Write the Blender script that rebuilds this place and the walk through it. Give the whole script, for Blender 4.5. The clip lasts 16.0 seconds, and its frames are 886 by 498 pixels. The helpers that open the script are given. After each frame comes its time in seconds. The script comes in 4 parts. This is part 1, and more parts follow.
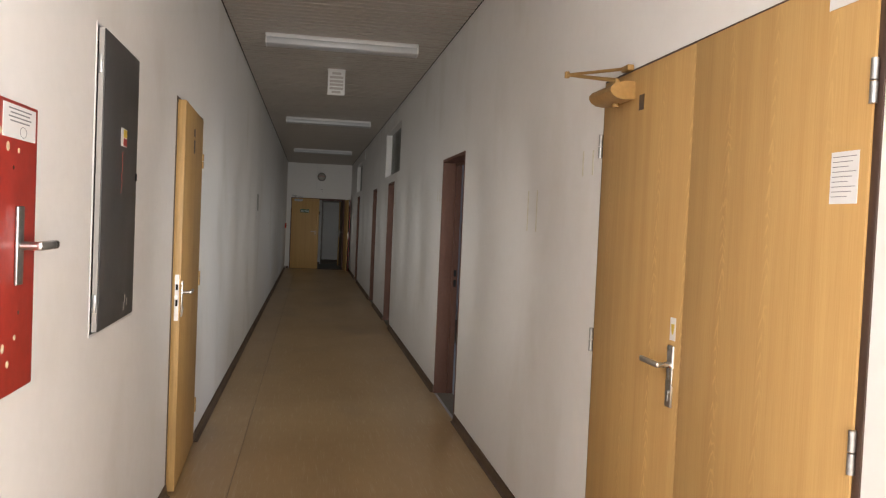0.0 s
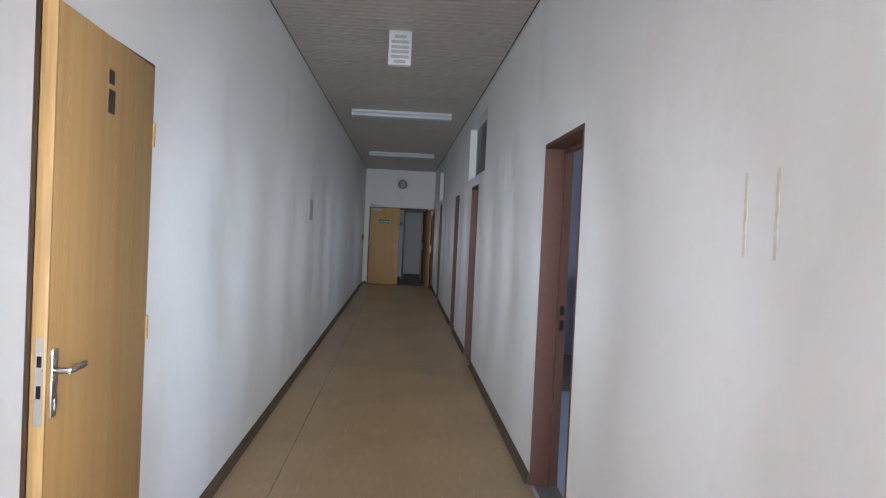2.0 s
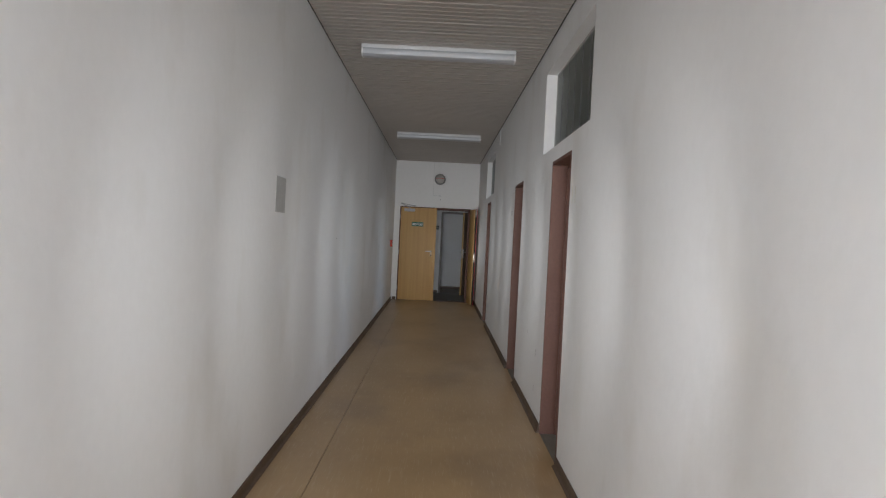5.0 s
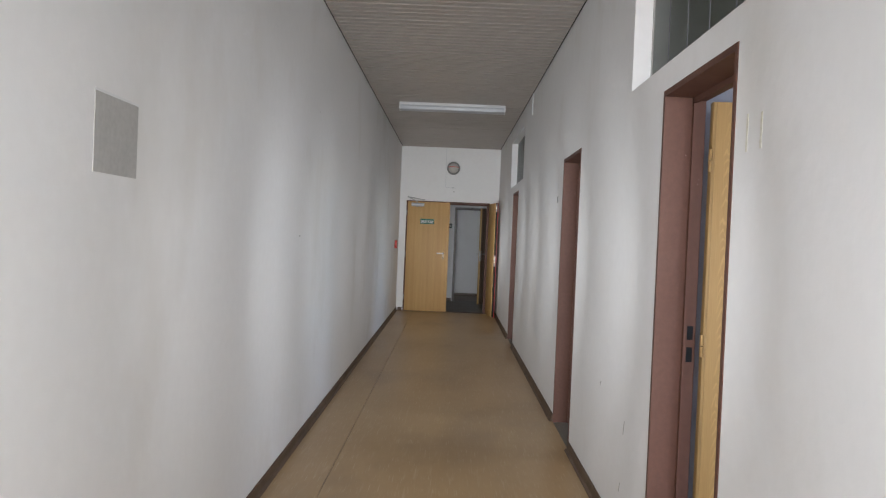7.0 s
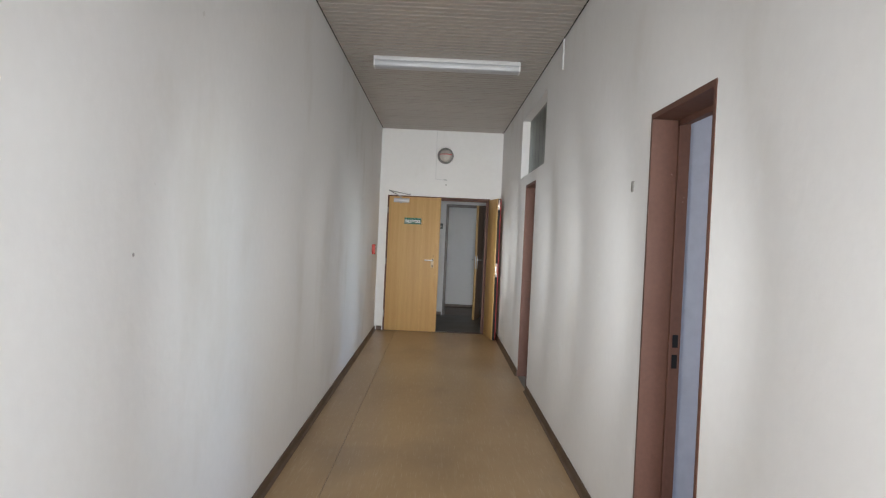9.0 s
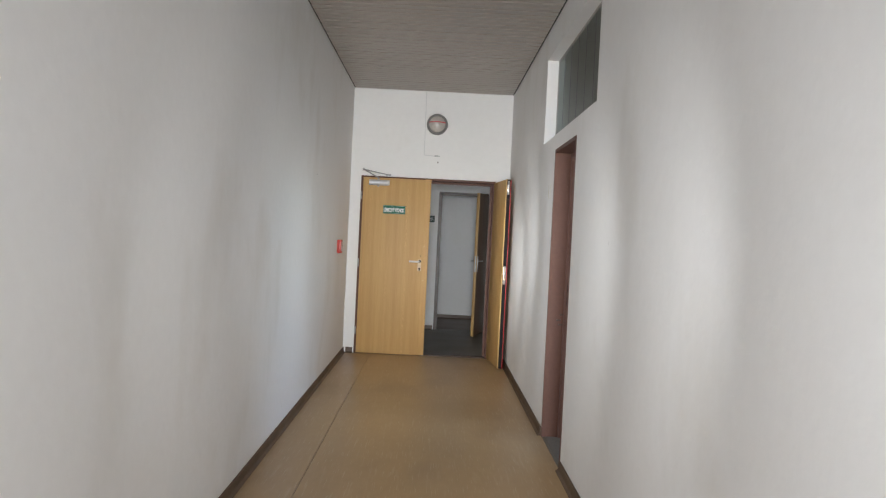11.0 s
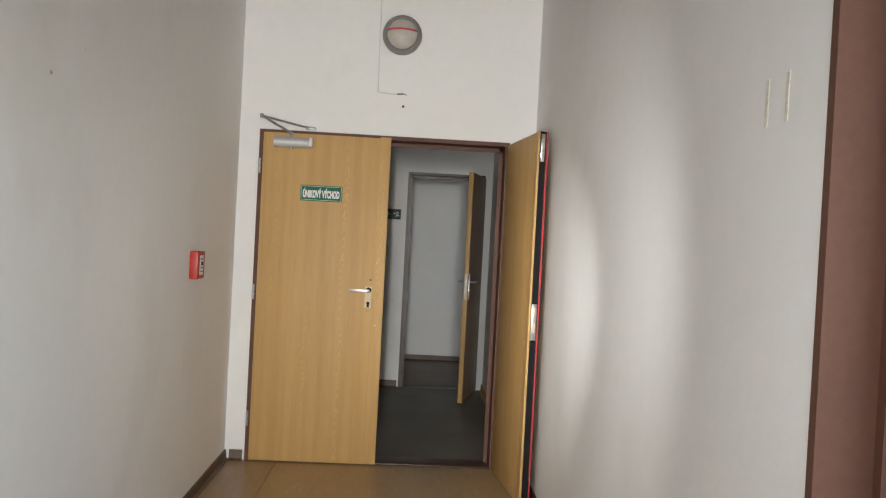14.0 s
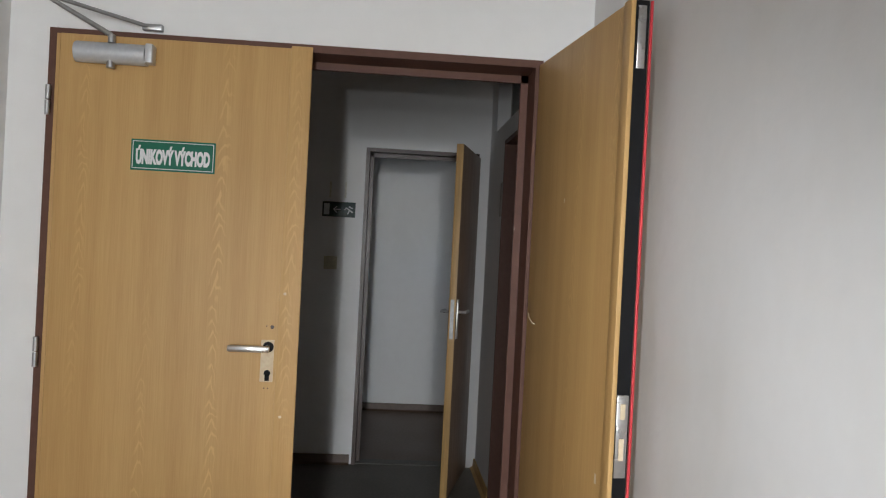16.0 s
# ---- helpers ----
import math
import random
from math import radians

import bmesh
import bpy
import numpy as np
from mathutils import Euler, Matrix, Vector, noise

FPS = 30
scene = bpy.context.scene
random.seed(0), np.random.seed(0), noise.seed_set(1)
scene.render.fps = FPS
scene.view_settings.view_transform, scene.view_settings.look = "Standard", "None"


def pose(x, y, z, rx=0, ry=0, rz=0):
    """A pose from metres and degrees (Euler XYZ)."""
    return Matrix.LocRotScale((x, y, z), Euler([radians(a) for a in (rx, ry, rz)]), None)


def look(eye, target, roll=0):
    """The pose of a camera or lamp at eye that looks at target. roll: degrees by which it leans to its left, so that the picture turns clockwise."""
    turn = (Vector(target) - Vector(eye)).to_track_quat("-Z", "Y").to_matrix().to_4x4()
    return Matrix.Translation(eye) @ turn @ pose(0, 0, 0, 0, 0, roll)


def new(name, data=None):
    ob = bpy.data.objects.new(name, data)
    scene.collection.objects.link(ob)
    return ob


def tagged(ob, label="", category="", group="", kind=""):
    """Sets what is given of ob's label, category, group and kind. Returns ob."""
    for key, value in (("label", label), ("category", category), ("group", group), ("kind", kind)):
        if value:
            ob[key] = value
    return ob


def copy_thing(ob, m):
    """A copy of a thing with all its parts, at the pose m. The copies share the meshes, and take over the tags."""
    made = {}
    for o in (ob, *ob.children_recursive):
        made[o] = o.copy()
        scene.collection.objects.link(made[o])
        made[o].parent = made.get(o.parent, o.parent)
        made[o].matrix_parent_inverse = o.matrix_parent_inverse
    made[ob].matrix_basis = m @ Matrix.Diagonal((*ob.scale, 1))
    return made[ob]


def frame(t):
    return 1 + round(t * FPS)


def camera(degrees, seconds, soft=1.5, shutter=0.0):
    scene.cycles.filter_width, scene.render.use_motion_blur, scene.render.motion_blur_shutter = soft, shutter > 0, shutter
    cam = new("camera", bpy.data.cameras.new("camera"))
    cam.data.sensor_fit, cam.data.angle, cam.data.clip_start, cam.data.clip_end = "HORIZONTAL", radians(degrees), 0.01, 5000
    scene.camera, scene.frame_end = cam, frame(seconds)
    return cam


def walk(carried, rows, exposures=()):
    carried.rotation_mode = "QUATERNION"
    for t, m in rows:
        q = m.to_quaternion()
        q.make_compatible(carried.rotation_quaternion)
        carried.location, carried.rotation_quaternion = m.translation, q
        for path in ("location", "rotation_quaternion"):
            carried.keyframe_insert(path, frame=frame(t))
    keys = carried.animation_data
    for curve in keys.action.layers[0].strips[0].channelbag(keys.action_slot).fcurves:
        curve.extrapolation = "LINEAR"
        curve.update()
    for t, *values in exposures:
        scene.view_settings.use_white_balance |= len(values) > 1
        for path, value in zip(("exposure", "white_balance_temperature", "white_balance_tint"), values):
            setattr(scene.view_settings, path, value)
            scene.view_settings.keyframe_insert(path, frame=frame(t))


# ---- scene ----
cam = camera(59.0, 16.0, soft=1.2)
PATH = [
    (0, (-0.132, -1.617, 1.479), (0.203, 0.354, 1.412), 2.5),
    (0.5, (-0.063, -1.115, 1.49), (0.16, 0.871, 1.416), 2.5),
    (1, (0.034, -0.604, 1.477), (0.204, 1.387, 1.4), 2.4),
    (1.5, (0.106, -0.066, 1.479), (0.235, 1.929, 1.408), 2.7),
    (2, (0.146, 0.467, 1.488), (0.254, 2.463, 1.44), 2.7),
    (2.5, (0.165, 0.997, 1.501), (0.263, 2.994, 1.452), 2.5),
    (3, (0.132, 1.569, 1.489), (0.216, 3.567, 1.445), 2.4),
    (3.5, (0.14, 2.138, 1.445), (0.196, 4.137, 1.402), 2.2),
    (4, (0.168, 2.79, 1.441), (0.21, 4.79, 1.402), 2.5),
    (6.5, (0.138, 6.052, 1.432), (0.116, 8.051, 1.397), 2.6),
    (7, (0.135, 6.711, 1.397), (0.115, 8.711, 1.363), 2.4),
    (7.5, (0.09, 7.352, 1.417), (0.071, 9.351, 1.382), 2.3),
    (8, (0.057, 7.979, 1.42), (0.05, 9.978, 1.385), 2.6),
    (8.5, (0.08, 8.669, 1.446), (0.083, 10.668, 1.409), 2.7),
    (9, (0.078, 9.342, 1.458), (0.09, 11.342, 1.422), 2.6),
    (11.5, (0.187, 12.814, 1.368), (0.213, 14.813, 1.336), 2.9),
    (12, (0.206, 13.505, 1.382), (0.239, 15.504, 1.352), 3.0),
    (12.5, (0.168, 14.168, 1.399), (0.216, 16.167, 1.369), 3.0),
    (13, (0.198, 14.835, 1.406), (0.259, 16.833, 1.381), 3.0),
    (13.5, (0.191, 15.563, 1.421), (0.268, 17.561, 1.393), 3.0),
    (14, (0.225, 16.211, 1.409), (0.314, 18.209, 1.383), 3.0),
    (14.5, (0.256, 16.89, 1.383), (0.371, 18.887, 1.359), 3.1),
    (15, (0.327, 17.458, 1.369), (0.462, 19.453, 1.35), 3.0),
    (15.5, (0.362, 17.984, 1.387), (0.504, 19.979, 1.375), 3.0),
    (16, (0.343, 18.538, 1.408), (0.49, 20.532, 1.404), 2.9),
]
walk(cam, [(t, look(eye, target, roll)) for t, eye, target, roll in PATH],
     [(0.0, 2.05, 6500, 10), (0.5, 2.75, 5650, 8), (1.0, 2.75, 5600, 8), (1.5, 2.9, 5450, 8), (2.0, 2.8, 5350, 8), (2.5, 3.0, 5500, 7), (3.0, 3.2, 5600, 7), (4.0, 3.05, 5900, 9), (7.0, 3.85, 5850, 10), (9.0, 4.25, 6000, 9),
      (11.5, 4.55, 6000, 9), (12.5, 4.65, 6050, 9), (13.5, 4.45, 6700, 9), (14.5, 4.6, 5900, 8), (15.3, 4.6, 5900, 8), (16.0, 4.3, 5900, 9)])

# ---- world and large lights ----
world = bpy.data.worlds.new("world")
scene.world = world
world.use_nodes = True
wn = world.node_tree.nodes
sky = wn.new("ShaderNodeTexSky")
sky.sky_type, sky.sun_disc, sky.sun_elevation, sky.sun_rotation = "NISHITA", False, radians(35), radians(200)
world.node_tree.links.new(sky.outputs[0], wn["Background"].inputs[0])
wn["Background"].inputs[1].default_value = 0.05


def opening_light(name, m, width, height, power, colour):
    """An area lamp in a wall opening, for room daylight and for added fill alike."""
    lamp = bpy.data.lights.new(name, "AREA")
    lamp.shape, lamp.size, lamp.size_y, lamp.energy, lamp.color = "RECTANGLE", width, height, power, colour
    ob = new(name, lamp)
    ob.matrix_world = m
    return ob


WARM, SOFT = (1.0, 0.97, 0.95), (0.90, 0.93, 1.0)
# unseen rear openings, made up: these three lamps fill the corridor from behind
rear = opening_light("daylight_rear", pose(0.07, -5.06, 1.75, -90, 0, 180), 1.6, 2.3, 7, WARM)
rear.data.spread = radians(120)
opening_light("daylight_rear_west", pose(-0.95, -3.7, 1.7, 0, -90, 0), 1.8, 2.0, 12, WARM)
opening_light("daylight_rear_east", pose(1.10, -3.7, 1.7, 0, 90, 0), 1.8, 2.0, 115, WARM)
opening_light("daylight_kitchen", pose(5.28, 5.2, 1.75, 0, 90, 0), 1.6, 3.6, 9, SOFT)
opening_light("daylight_store", pose(4.28, 11.45, 1.75, 0, 90, 0), 1.6, 2.1, 1.2, SOFT)
opening_light("daylight_office", pose(4.28, 15.55, 1.75, 0, 90, 0), 1.6, 3.9, 2.4, SOFT)
# added lamp without a known source, brightens the far room
opening_light("daylight_far_room", pose(1.86, 24.4, 1.6, 0, 90, 0), 0.4, 0.2, 0.008, WARM)


def torch(eye, target, power, angle):
    """A fixed spot that stands in for the walker's moving hand torch at one station of the line walked."""
    lamp = bpy.data.lights.new("hand_torch", "SPOT")
    lamp.energy, lamp.color, lamp.spot_size, lamp.spot_blend, lamp.shadow_soft_size = power, (1.0, 0.98, 0.93), radians(angle), 1.0, 0.03
    ob = new("hand_torch", lamp)
    ob.matrix_world = look(eye, target)
    return ob


# thirteen added copies of one carried torch fill the corridor evenly
for i in range(13):
    y = 1.4 + 1.367 * i
    torch((0.14, y, 1.40), (-0.06 + 0.06 * i, y + 3.0, 1.10), max(2.05, 8.7 * 2 ** (-(y - 2.0) / 6.0)), 115)
# one more added copy, aimed to brighten the right wall and open leaf
torch((0.05, 18.3, 1.38), (0.88, 20.5, 1.0), 4.5, 56)

# ---- the plan ----
XL, XR = -0.828, 0.976          # corridor faces of the side walls
Y0, YE = -5.0, 21.015           # rear wall and end wall
ZC = 3.0                        # ceiling
TW = 0.16                       # wall thickness
XK = 5.2                        # outer wall of the kitchen
XO = 4.2                        # outer wall of the rooms


# ---- materials ----
def mat(name, base, rough=0.6, metal=0.0, grain=40.0, amount=0.08, patch=1.2, patch_amount=0.1, bump=0.05,
        stretch=(1, 1, 1), spec=0.5, tint=None, per_object=0.0):
    """A surface with fine grain and larger blotches, both at real size."""
    m = bpy.data.materials.new(name)
    m.use_nodes = True
    nt = m.node_tree
    n, link = nt.nodes, nt.links.new
    b = n["Principled BSDF"]
    b.inputs["Metallic"].default_value = metal
    b.inputs["Specular IOR Level"].default_value = spec
    co = n.new("ShaderNodeTexCoord")
    mp = n.new("ShaderNodeMapping")
    mp.inputs["Scale"].default_value = stretch
    link(co.outputs["Object"], mp.inputs[0])
    fine = n.new("ShaderNodeTexNoise")
    fine.inputs["Scale"].default_value, fine.inputs["Detail"].default_value = grain, 5
    link(mp.outputs[0], fine.inputs["Vector"])
    big = n.new("ShaderNodeTexNoise")
    big.inputs["Scale"].default_value, big.inputs["Detail"].default_value = patch, 4
    link(mp.outputs[0], big.inputs["Vector"])
    dark = tint or tuple(c * 0.6 for c in base)
    one = n.new("ShaderNodeMix")
    one.data_type = "RGBA"
    one.inputs[6].default_value, one.inputs[7].default_value = (*base, 1), (*dark, 1)
    fac = n.new("ShaderNodeMath")
    fac.operation, fac.use_clamp = "MULTIPLY_ADD", True
    link(big.outputs[0], fac.inputs[0])
    fac.inputs[1].default_value, fac.inputs[2].default_value = patch_amount * 4, -patch_amount * 1.6
    link(fac.outputs[0], one.inputs[0])
    two = n.new("ShaderNodeMix")
    two.data_type, two.blend_type = "RGBA", "OVERLAY"
    two.inputs[0].default_value = min(1.0, amount * 4)
    link(one.outputs[2], two.inputs[6])
    link(fine.outputs[0], two.inputs[7])
    out = two.outputs[2]
    if per_object:
        info = n.new("ShaderNodeObjectInfo")
        hsv = n.new("ShaderNodeHueSaturation")
        rng = n.new("ShaderNodeMapRange")
        rng.inputs[3].default_value, rng.inputs[4].default_value = 1 - per_object, 1 + per_object
        link(info.outputs["Random"], rng.inputs[0])
        link(rng.outputs[0], hsv.inputs["Value"])
        link(out, hsv.inputs["Color"])
        out = hsv.outputs[0]
    link(out, b.inputs["Base Color"])
    rr = n.new("ShaderNodeMapRange")
    rr.inputs[3].default_value, rr.inputs[4].default_value = max(0.03, rough - 0.1), min(1, rough + 0.1)
    link(big.outputs[0], rr.inputs[0])
    link(rr.outputs[0], b.inputs["Roughness"])
    bp = n.new("ShaderNodeBump")
    bp.inputs["Strength"].default_value, bp.inputs["Distance"].default_value = bump, 0.01
    link(fine.outputs[0], bp.inputs["Height"])
    link(bp.outputs[0], b.inputs["Normal"])
    return m


def wood_foil(name, light, deep):
    """Oak-look door foil: fine upright pores, soft streaks, and rows of flame figure."""
    m = mat(name, light, rough=0.55, grain=1.0, amount=0.0, patch=1.0, patch_amount=0.0, bump=0.0)
    nt = m.node_tree
    n, link = nt.nodes, nt.links.new
    b = n["Principled BSDF"]
    co = n.new("ShaderNodeTexCoord")

    def layer(scale, stretch, detail, lo, hi):
        mp = n.new("ShaderNodeMapping")
        mp.inputs["Scale"].default_value = stretch
        link(co.outputs["Object"], mp.inputs[0])
        t = n.new("ShaderNodeTexNoise")
        t.inputs["Scale"].default_value, t.inputs["Detail"].default_value = scale, detail
        link(mp.outputs[0], t.inputs["Vector"])
        r = n.new("ShaderNodeMapRange")
        r.inputs[1].default_value, r.inputs[2].default_value = lo, hi
        link(t.outputs[0], r.inputs[0])
        return r.outputs[0]

    pores = layer(9, (30, 30, 0.7), 6, 0.35, 0.7)
    streak = layer(5, (4, 4, 0.12), 3, 0.35, 0.65)
    wobble = layer(1, (14, 14, 6), 3, 0.2, 0.8)
    band = layer(1, (3.1, 3.1, 0.4), 1, 0.48, 0.62)

    def calc(op, p, q=0.0, r=0.0):
        k = n.new("ShaderNodeMath")
        k.operation = op
        for i, v in enumerate((p, q, r)):
            if isinstance(v, (int, float)):
                k.inputs[i].default_value = v
            else:
                link(v, k.inputs[i])
        return k.outputs[0]

    # columns of pointed arches, one inside the other
    sep = n.new("ShaderNodeSeparateXYZ")
    link(co.outputs["Object"], sep.inputs[0])
    along = calc("ADD", calc("ADD", sep.outputs[0], sep.outputs[1]), calc("MULTIPLY", wobble, 0.03))
    off = calc("ABSOLUTE", calc("SUBTRACT", calc("PINGPONG", along, 0.21), 0.105))
    arch = calc("SINE", calc("MULTIPLY", calc("ADD", calc("ADD", sep.outputs[2], calc("MULTIPLY", off, 2.6)), calc("MULTIPLY", wobble, 0.16)), 120.0))
    lines = n.new("ShaderNodeMapRange")
    lines.inputs[1].default_value, lines.inputs[2].default_value = 0.35, 0.95
    link(arch, lines.inputs[0])
    core = n.new("ShaderNodeMapRange")
    core.inputs[1].default_value, core.inputs[2].default_value, core.inputs[3].default_value, core.inputs[4].default_value = 0.006, 0.022, 1.0, 0.0
    link(off, core.inputs[0])
    flame = calc("MULTIPLY", lines.outputs[0], core.outputs[0])
    mix = n.new("ShaderNodeMix")
    mix.data_type = "RGBA"
    mix.inputs[6].default_value, mix.inputs[7].default_value = (*light, 1), (*deep, 1)
    add = n.new("ShaderNodeMath")
    add.operation = "MULTIPLY_ADD"
    link(streak, add.inputs[0])
    add.inputs[1].default_value = 0.5
    half = n.new("ShaderNodeMath")
    half.operation = "MULTIPLY"
    half.inputs[1].default_value = 0.45
    link(pores, half.inputs[0])
    link(half.outputs[0], add.inputs[2])
    link(add.outputs[0], mix.inputs[0])
    both = n.new("ShaderNodeMath")
    both.operation = "MULTIPLY"
    link(flame, both.inputs[0])
    link(band, both.inputs[1])
    soft = n.new("ShaderNodeMath")
    soft.operation = "MULTIPLY"
    soft.inputs[1].default_value = 0.28
    link(both.outputs[0], soft.inputs[0])
    mix2 = n.new("ShaderNodeMix")
    mix2.data_type = "RGBA"
    mix2.inputs[7].default_value = (*[min(1, c * 1.5 + 0.03) for c in light], 1)
    link(soft.outputs[0], mix2.inputs[0])
    link(mix.outputs[2], mix2.inputs[6])
    link(mix2.outputs[2], b.inputs["Base Color"])
    bp = n.new("ShaderNodeBump")
    bp.inputs["Strength"].default_value, bp.inputs["Distance"].default_value = 0.08, 0.003
    link(pores, bp.inputs["Height"])
    link(bp.outputs[0], b.inputs["Normal"])
    return m


PLASTER = mat("wall_paint", (0.82, 0.81, 0.80), 0.75, grain=18, amount=0.03, patch=0.9, patch_amount=0.10, bump=0.16, tint=(0.74, 0.725, 0.70), spec=0.3)
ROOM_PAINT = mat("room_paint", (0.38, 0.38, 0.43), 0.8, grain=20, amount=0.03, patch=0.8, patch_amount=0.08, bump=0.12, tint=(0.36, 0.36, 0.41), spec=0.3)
LINO = mat("linoleum", (0.365, 0.240, 0.112), 0.36, grain=30, amount=0.02, patch=1.6, patch_amount=0.16, bump=0.04, stretch=(1, 0.35, 1), tint=(0.235, 0.155, 0.085))
LINO_GREY = mat("grey_linoleum", (0.135, 0.118, 0.092), 0.5, grain=60, amount=0.1, patch=2, patch_amount=0.14, bump=0.04)
LINO_PALE = mat("pale_linoleum", (0.36, 0.37, 0.40), 0.5, grain=60, amount=0.08, patch=2, patch_amount=0.12, bump=0.04)
LINO_BROWN = mat("brown_linoleum", (0.20, 0.14, 0.10), 0.5, grain=60, amount=0.1, patch=2, patch_amount=0.14, bump=0.04)
SKIRT = mat("skirting_vinyl", (0.10, 0.060, 0.036), 0.5, grain=30, amount=0.1, patch=3, patch_amount=0.2, bump=0.05)
LAMELLA = mat("ceiling_slat_enamel", (0.37, 0.335, 0.298), 0.42, grain=30, amount=0.03, patch=0.7, patch_amount=0.10, bump=0.02)
VOID = mat("ceiling_void", (0.035, 0.03, 0.028), 0.9, patch=2)
STEEL_BROWN = mat("brown_frame_enamel", (0.115, 0.052, 0.035), 0.58, spec=0.3, grain=45, amount=0.05, patch=3, patch_amount=0.14, bump=0.05)
STEEL_DARK = mat("dark_brown_frame_enamel", (0.060, 0.032, 0.022), 0.42, grain=45, amount=0.05, patch=3, patch_amount=0.14, bump=0.05)
OAK = wood_foil("oak_door_foil", (0.56, 0.355, 0.135), (0.455, 0.268, 0.092))
PINE_EDGE = mat("pine_edge", (0.46, 0.285, 0.105), 0.5, grain=8, amount=0.12, patch=5, patch_amount=0.2, bump=0.05, stretch=(8, 8, 0.5), tint=(0.36, 0.20, 0.065))
WALNUT = mat("dark_door_foil", (0.25, 0.165, 0.11), 0.45, grain=9, amount=0.12, patch=4, patch_amount=0.2, bump=0.05, stretch=(10, 10, 0.5))
CHROME = mat("brushed_metal", (0.62, 0.61, 0.60), 0.28, 1.0, grain=90, amount=0.05, patch=9, patch_amount=0.1, bump=0.02)
DULL_METAL = mat("dull_metal", (0.40, 0.40, 0.40), 0.42, 1.0, grain=70, amount=0.08, patch=8, patch_amount=0.15, bump=0.03)
BRASS = mat("brassy_metal", (0.44, 0.27, 0.10), 0.45, 0.5, grain=70, amount=0.05, patch=8, patch_amount=0.1, bump=0.02)
SILVER = mat("silver_enamel", (0.55, 0.56, 0.58), 0.38, 0.3, grain=90, amount=0.04, patch=8, patch_amount=0.08, bump=0.02)
PANEL_GREY = mat("panel_enamel", (0.060, 0.058, 0.058), 0.45, grain=60, amount=0.06, patch=3, patch_amount=0.14, bump=0.03)
RED = mat("red_enamel", (0.45, 0.035, 0.022), 0.42, grain=40, amount=0.05, patch=4, patch_amount=0.12, bump=0.03)
WHITE = mat("white_plastic", (0.66, 0.66, 0.66), 0.42, grain=60, amount=0.02, patch=6, patch_amount=0.06, bump=0.01)
DIFFUSER = mat("white_diffuser", (0.42, 0.43, 0.45), 0.32, grain=60, amount=0.01, patch=5, patch_amount=0.04, bump=0.01)
PAPER = mat("paper", (0.76, 0.76, 0.76), 0.7, grain=70, amount=0.03, patch=10, patch_amount=0.06, bump=0.02)
INK = mat("ink", (0.22, 0.22, 0.24), 0.7, grain=90, patch=20)
BLACK = mat("black_plastic", (0.006, 0.006, 0.007), 0.6, spec=0.2, grain=60, patch=8)
GREEN = mat("sign_green", (0.004, 0.13, 0.075), 0.6, grain=60, amount=0.03, patch=9, patch_amount=0.08, bump=0.01)
DARK_GREEN = mat("sign_dark_green", (0.012, 0.035, 0.028), 0.4, grain=60, patch=9)
YELLOW = mat("sticker_yellow", (0.72, 0.55, 0.06), 0.5, grain=60, patch=9)
GLUE = mat("old_glue", (0.70, 0.67, 0.57), 0.7, grain=60, amount=0.15, patch=25, patch_amount=0.3, bump=0.1, tint=(0.50, 0.46, 0.34))
GREY_PAPER = mat("grey_board", (0.40, 0.38, 0.36), 0.7, grain=50, amount=0.04, patch=8, patch_amount=0.1, bump=0.03)
BOARD = mat("pale_grey_board", (0.46, 0.45, 0.43), 0.7, grain=50, amount=0.04, patch=8, patch_amount=0.1, bump=0.03)
IVORY = mat("ivory_plastic", (0.50, 0.46, 0.33), 0.45, grain=60, patch=9)
SEAL = mat("red_seal", (0.55, 0.04, 0.05), 0.5, grain=60, patch=9)
WORKTOP = mat("grey_worktop", (0.16, 0.16, 0.18), 0.4, grain=90, amount=0.15, patch=9)
CABINET = mat("pale_cabinet", (0.40, 0.41, 0.45), 0.45, grain=30, amount=0.03, patch=3)
CHIP = mat("bare_wood_chip", (0.68, 0.56, 0.38), 0.7, grain=60, patch=20)
CUP_GLASS = mat("bulkhead_glass", (0.50, 0.46, 0.42), 0.22, grain=30, amount=0.05, patch=6, patch_amount=0.12, bump=0.03)
LAMP_RING = mat("bulkhead_ring_enamel", (0.20, 0.195, 0.185), 0.4, grain=50, patch=8)


def worn(m, colour, stretch, scale, lo, hi, strength):
    """Lays thin scuffs or stains of one colour over a surface."""
    nt = m.node_tree
    n, link = nt.nodes, nt.links.new
    b = n["Principled BSDF"]
    before = b.inputs["Base Color"].links[0].from_socket
    co, mp, t, rg, mx = (n.new("ShaderNode" + k) for k in ("TexCoord", "Mapping", "TexNoise", "MapRange", "Mix"))
    mp.inputs["Scale"].default_value = stretch
    t.inputs["Scale"].default_value, t.inputs["Detail"].default_value = scale, 4
    rg.inputs[1].default_value, rg.inputs[2].default_value, rg.inputs[4].default_value = lo, hi, strength
    mx.data_type = "RGBA"
    mx.inputs[7].default_value = (*colour, 1)
    link(co.outputs["Object"], mp.inputs[0])
    link(mp.outputs[0], t.inputs["Vector"])
    link(t.outputs[0], rg.inputs[0])
    link(rg.outputs[0], mx.inputs[0])
    link(before, mx.inputs[6])
    link(mx.outputs[2], b.inputs["Base Color"])


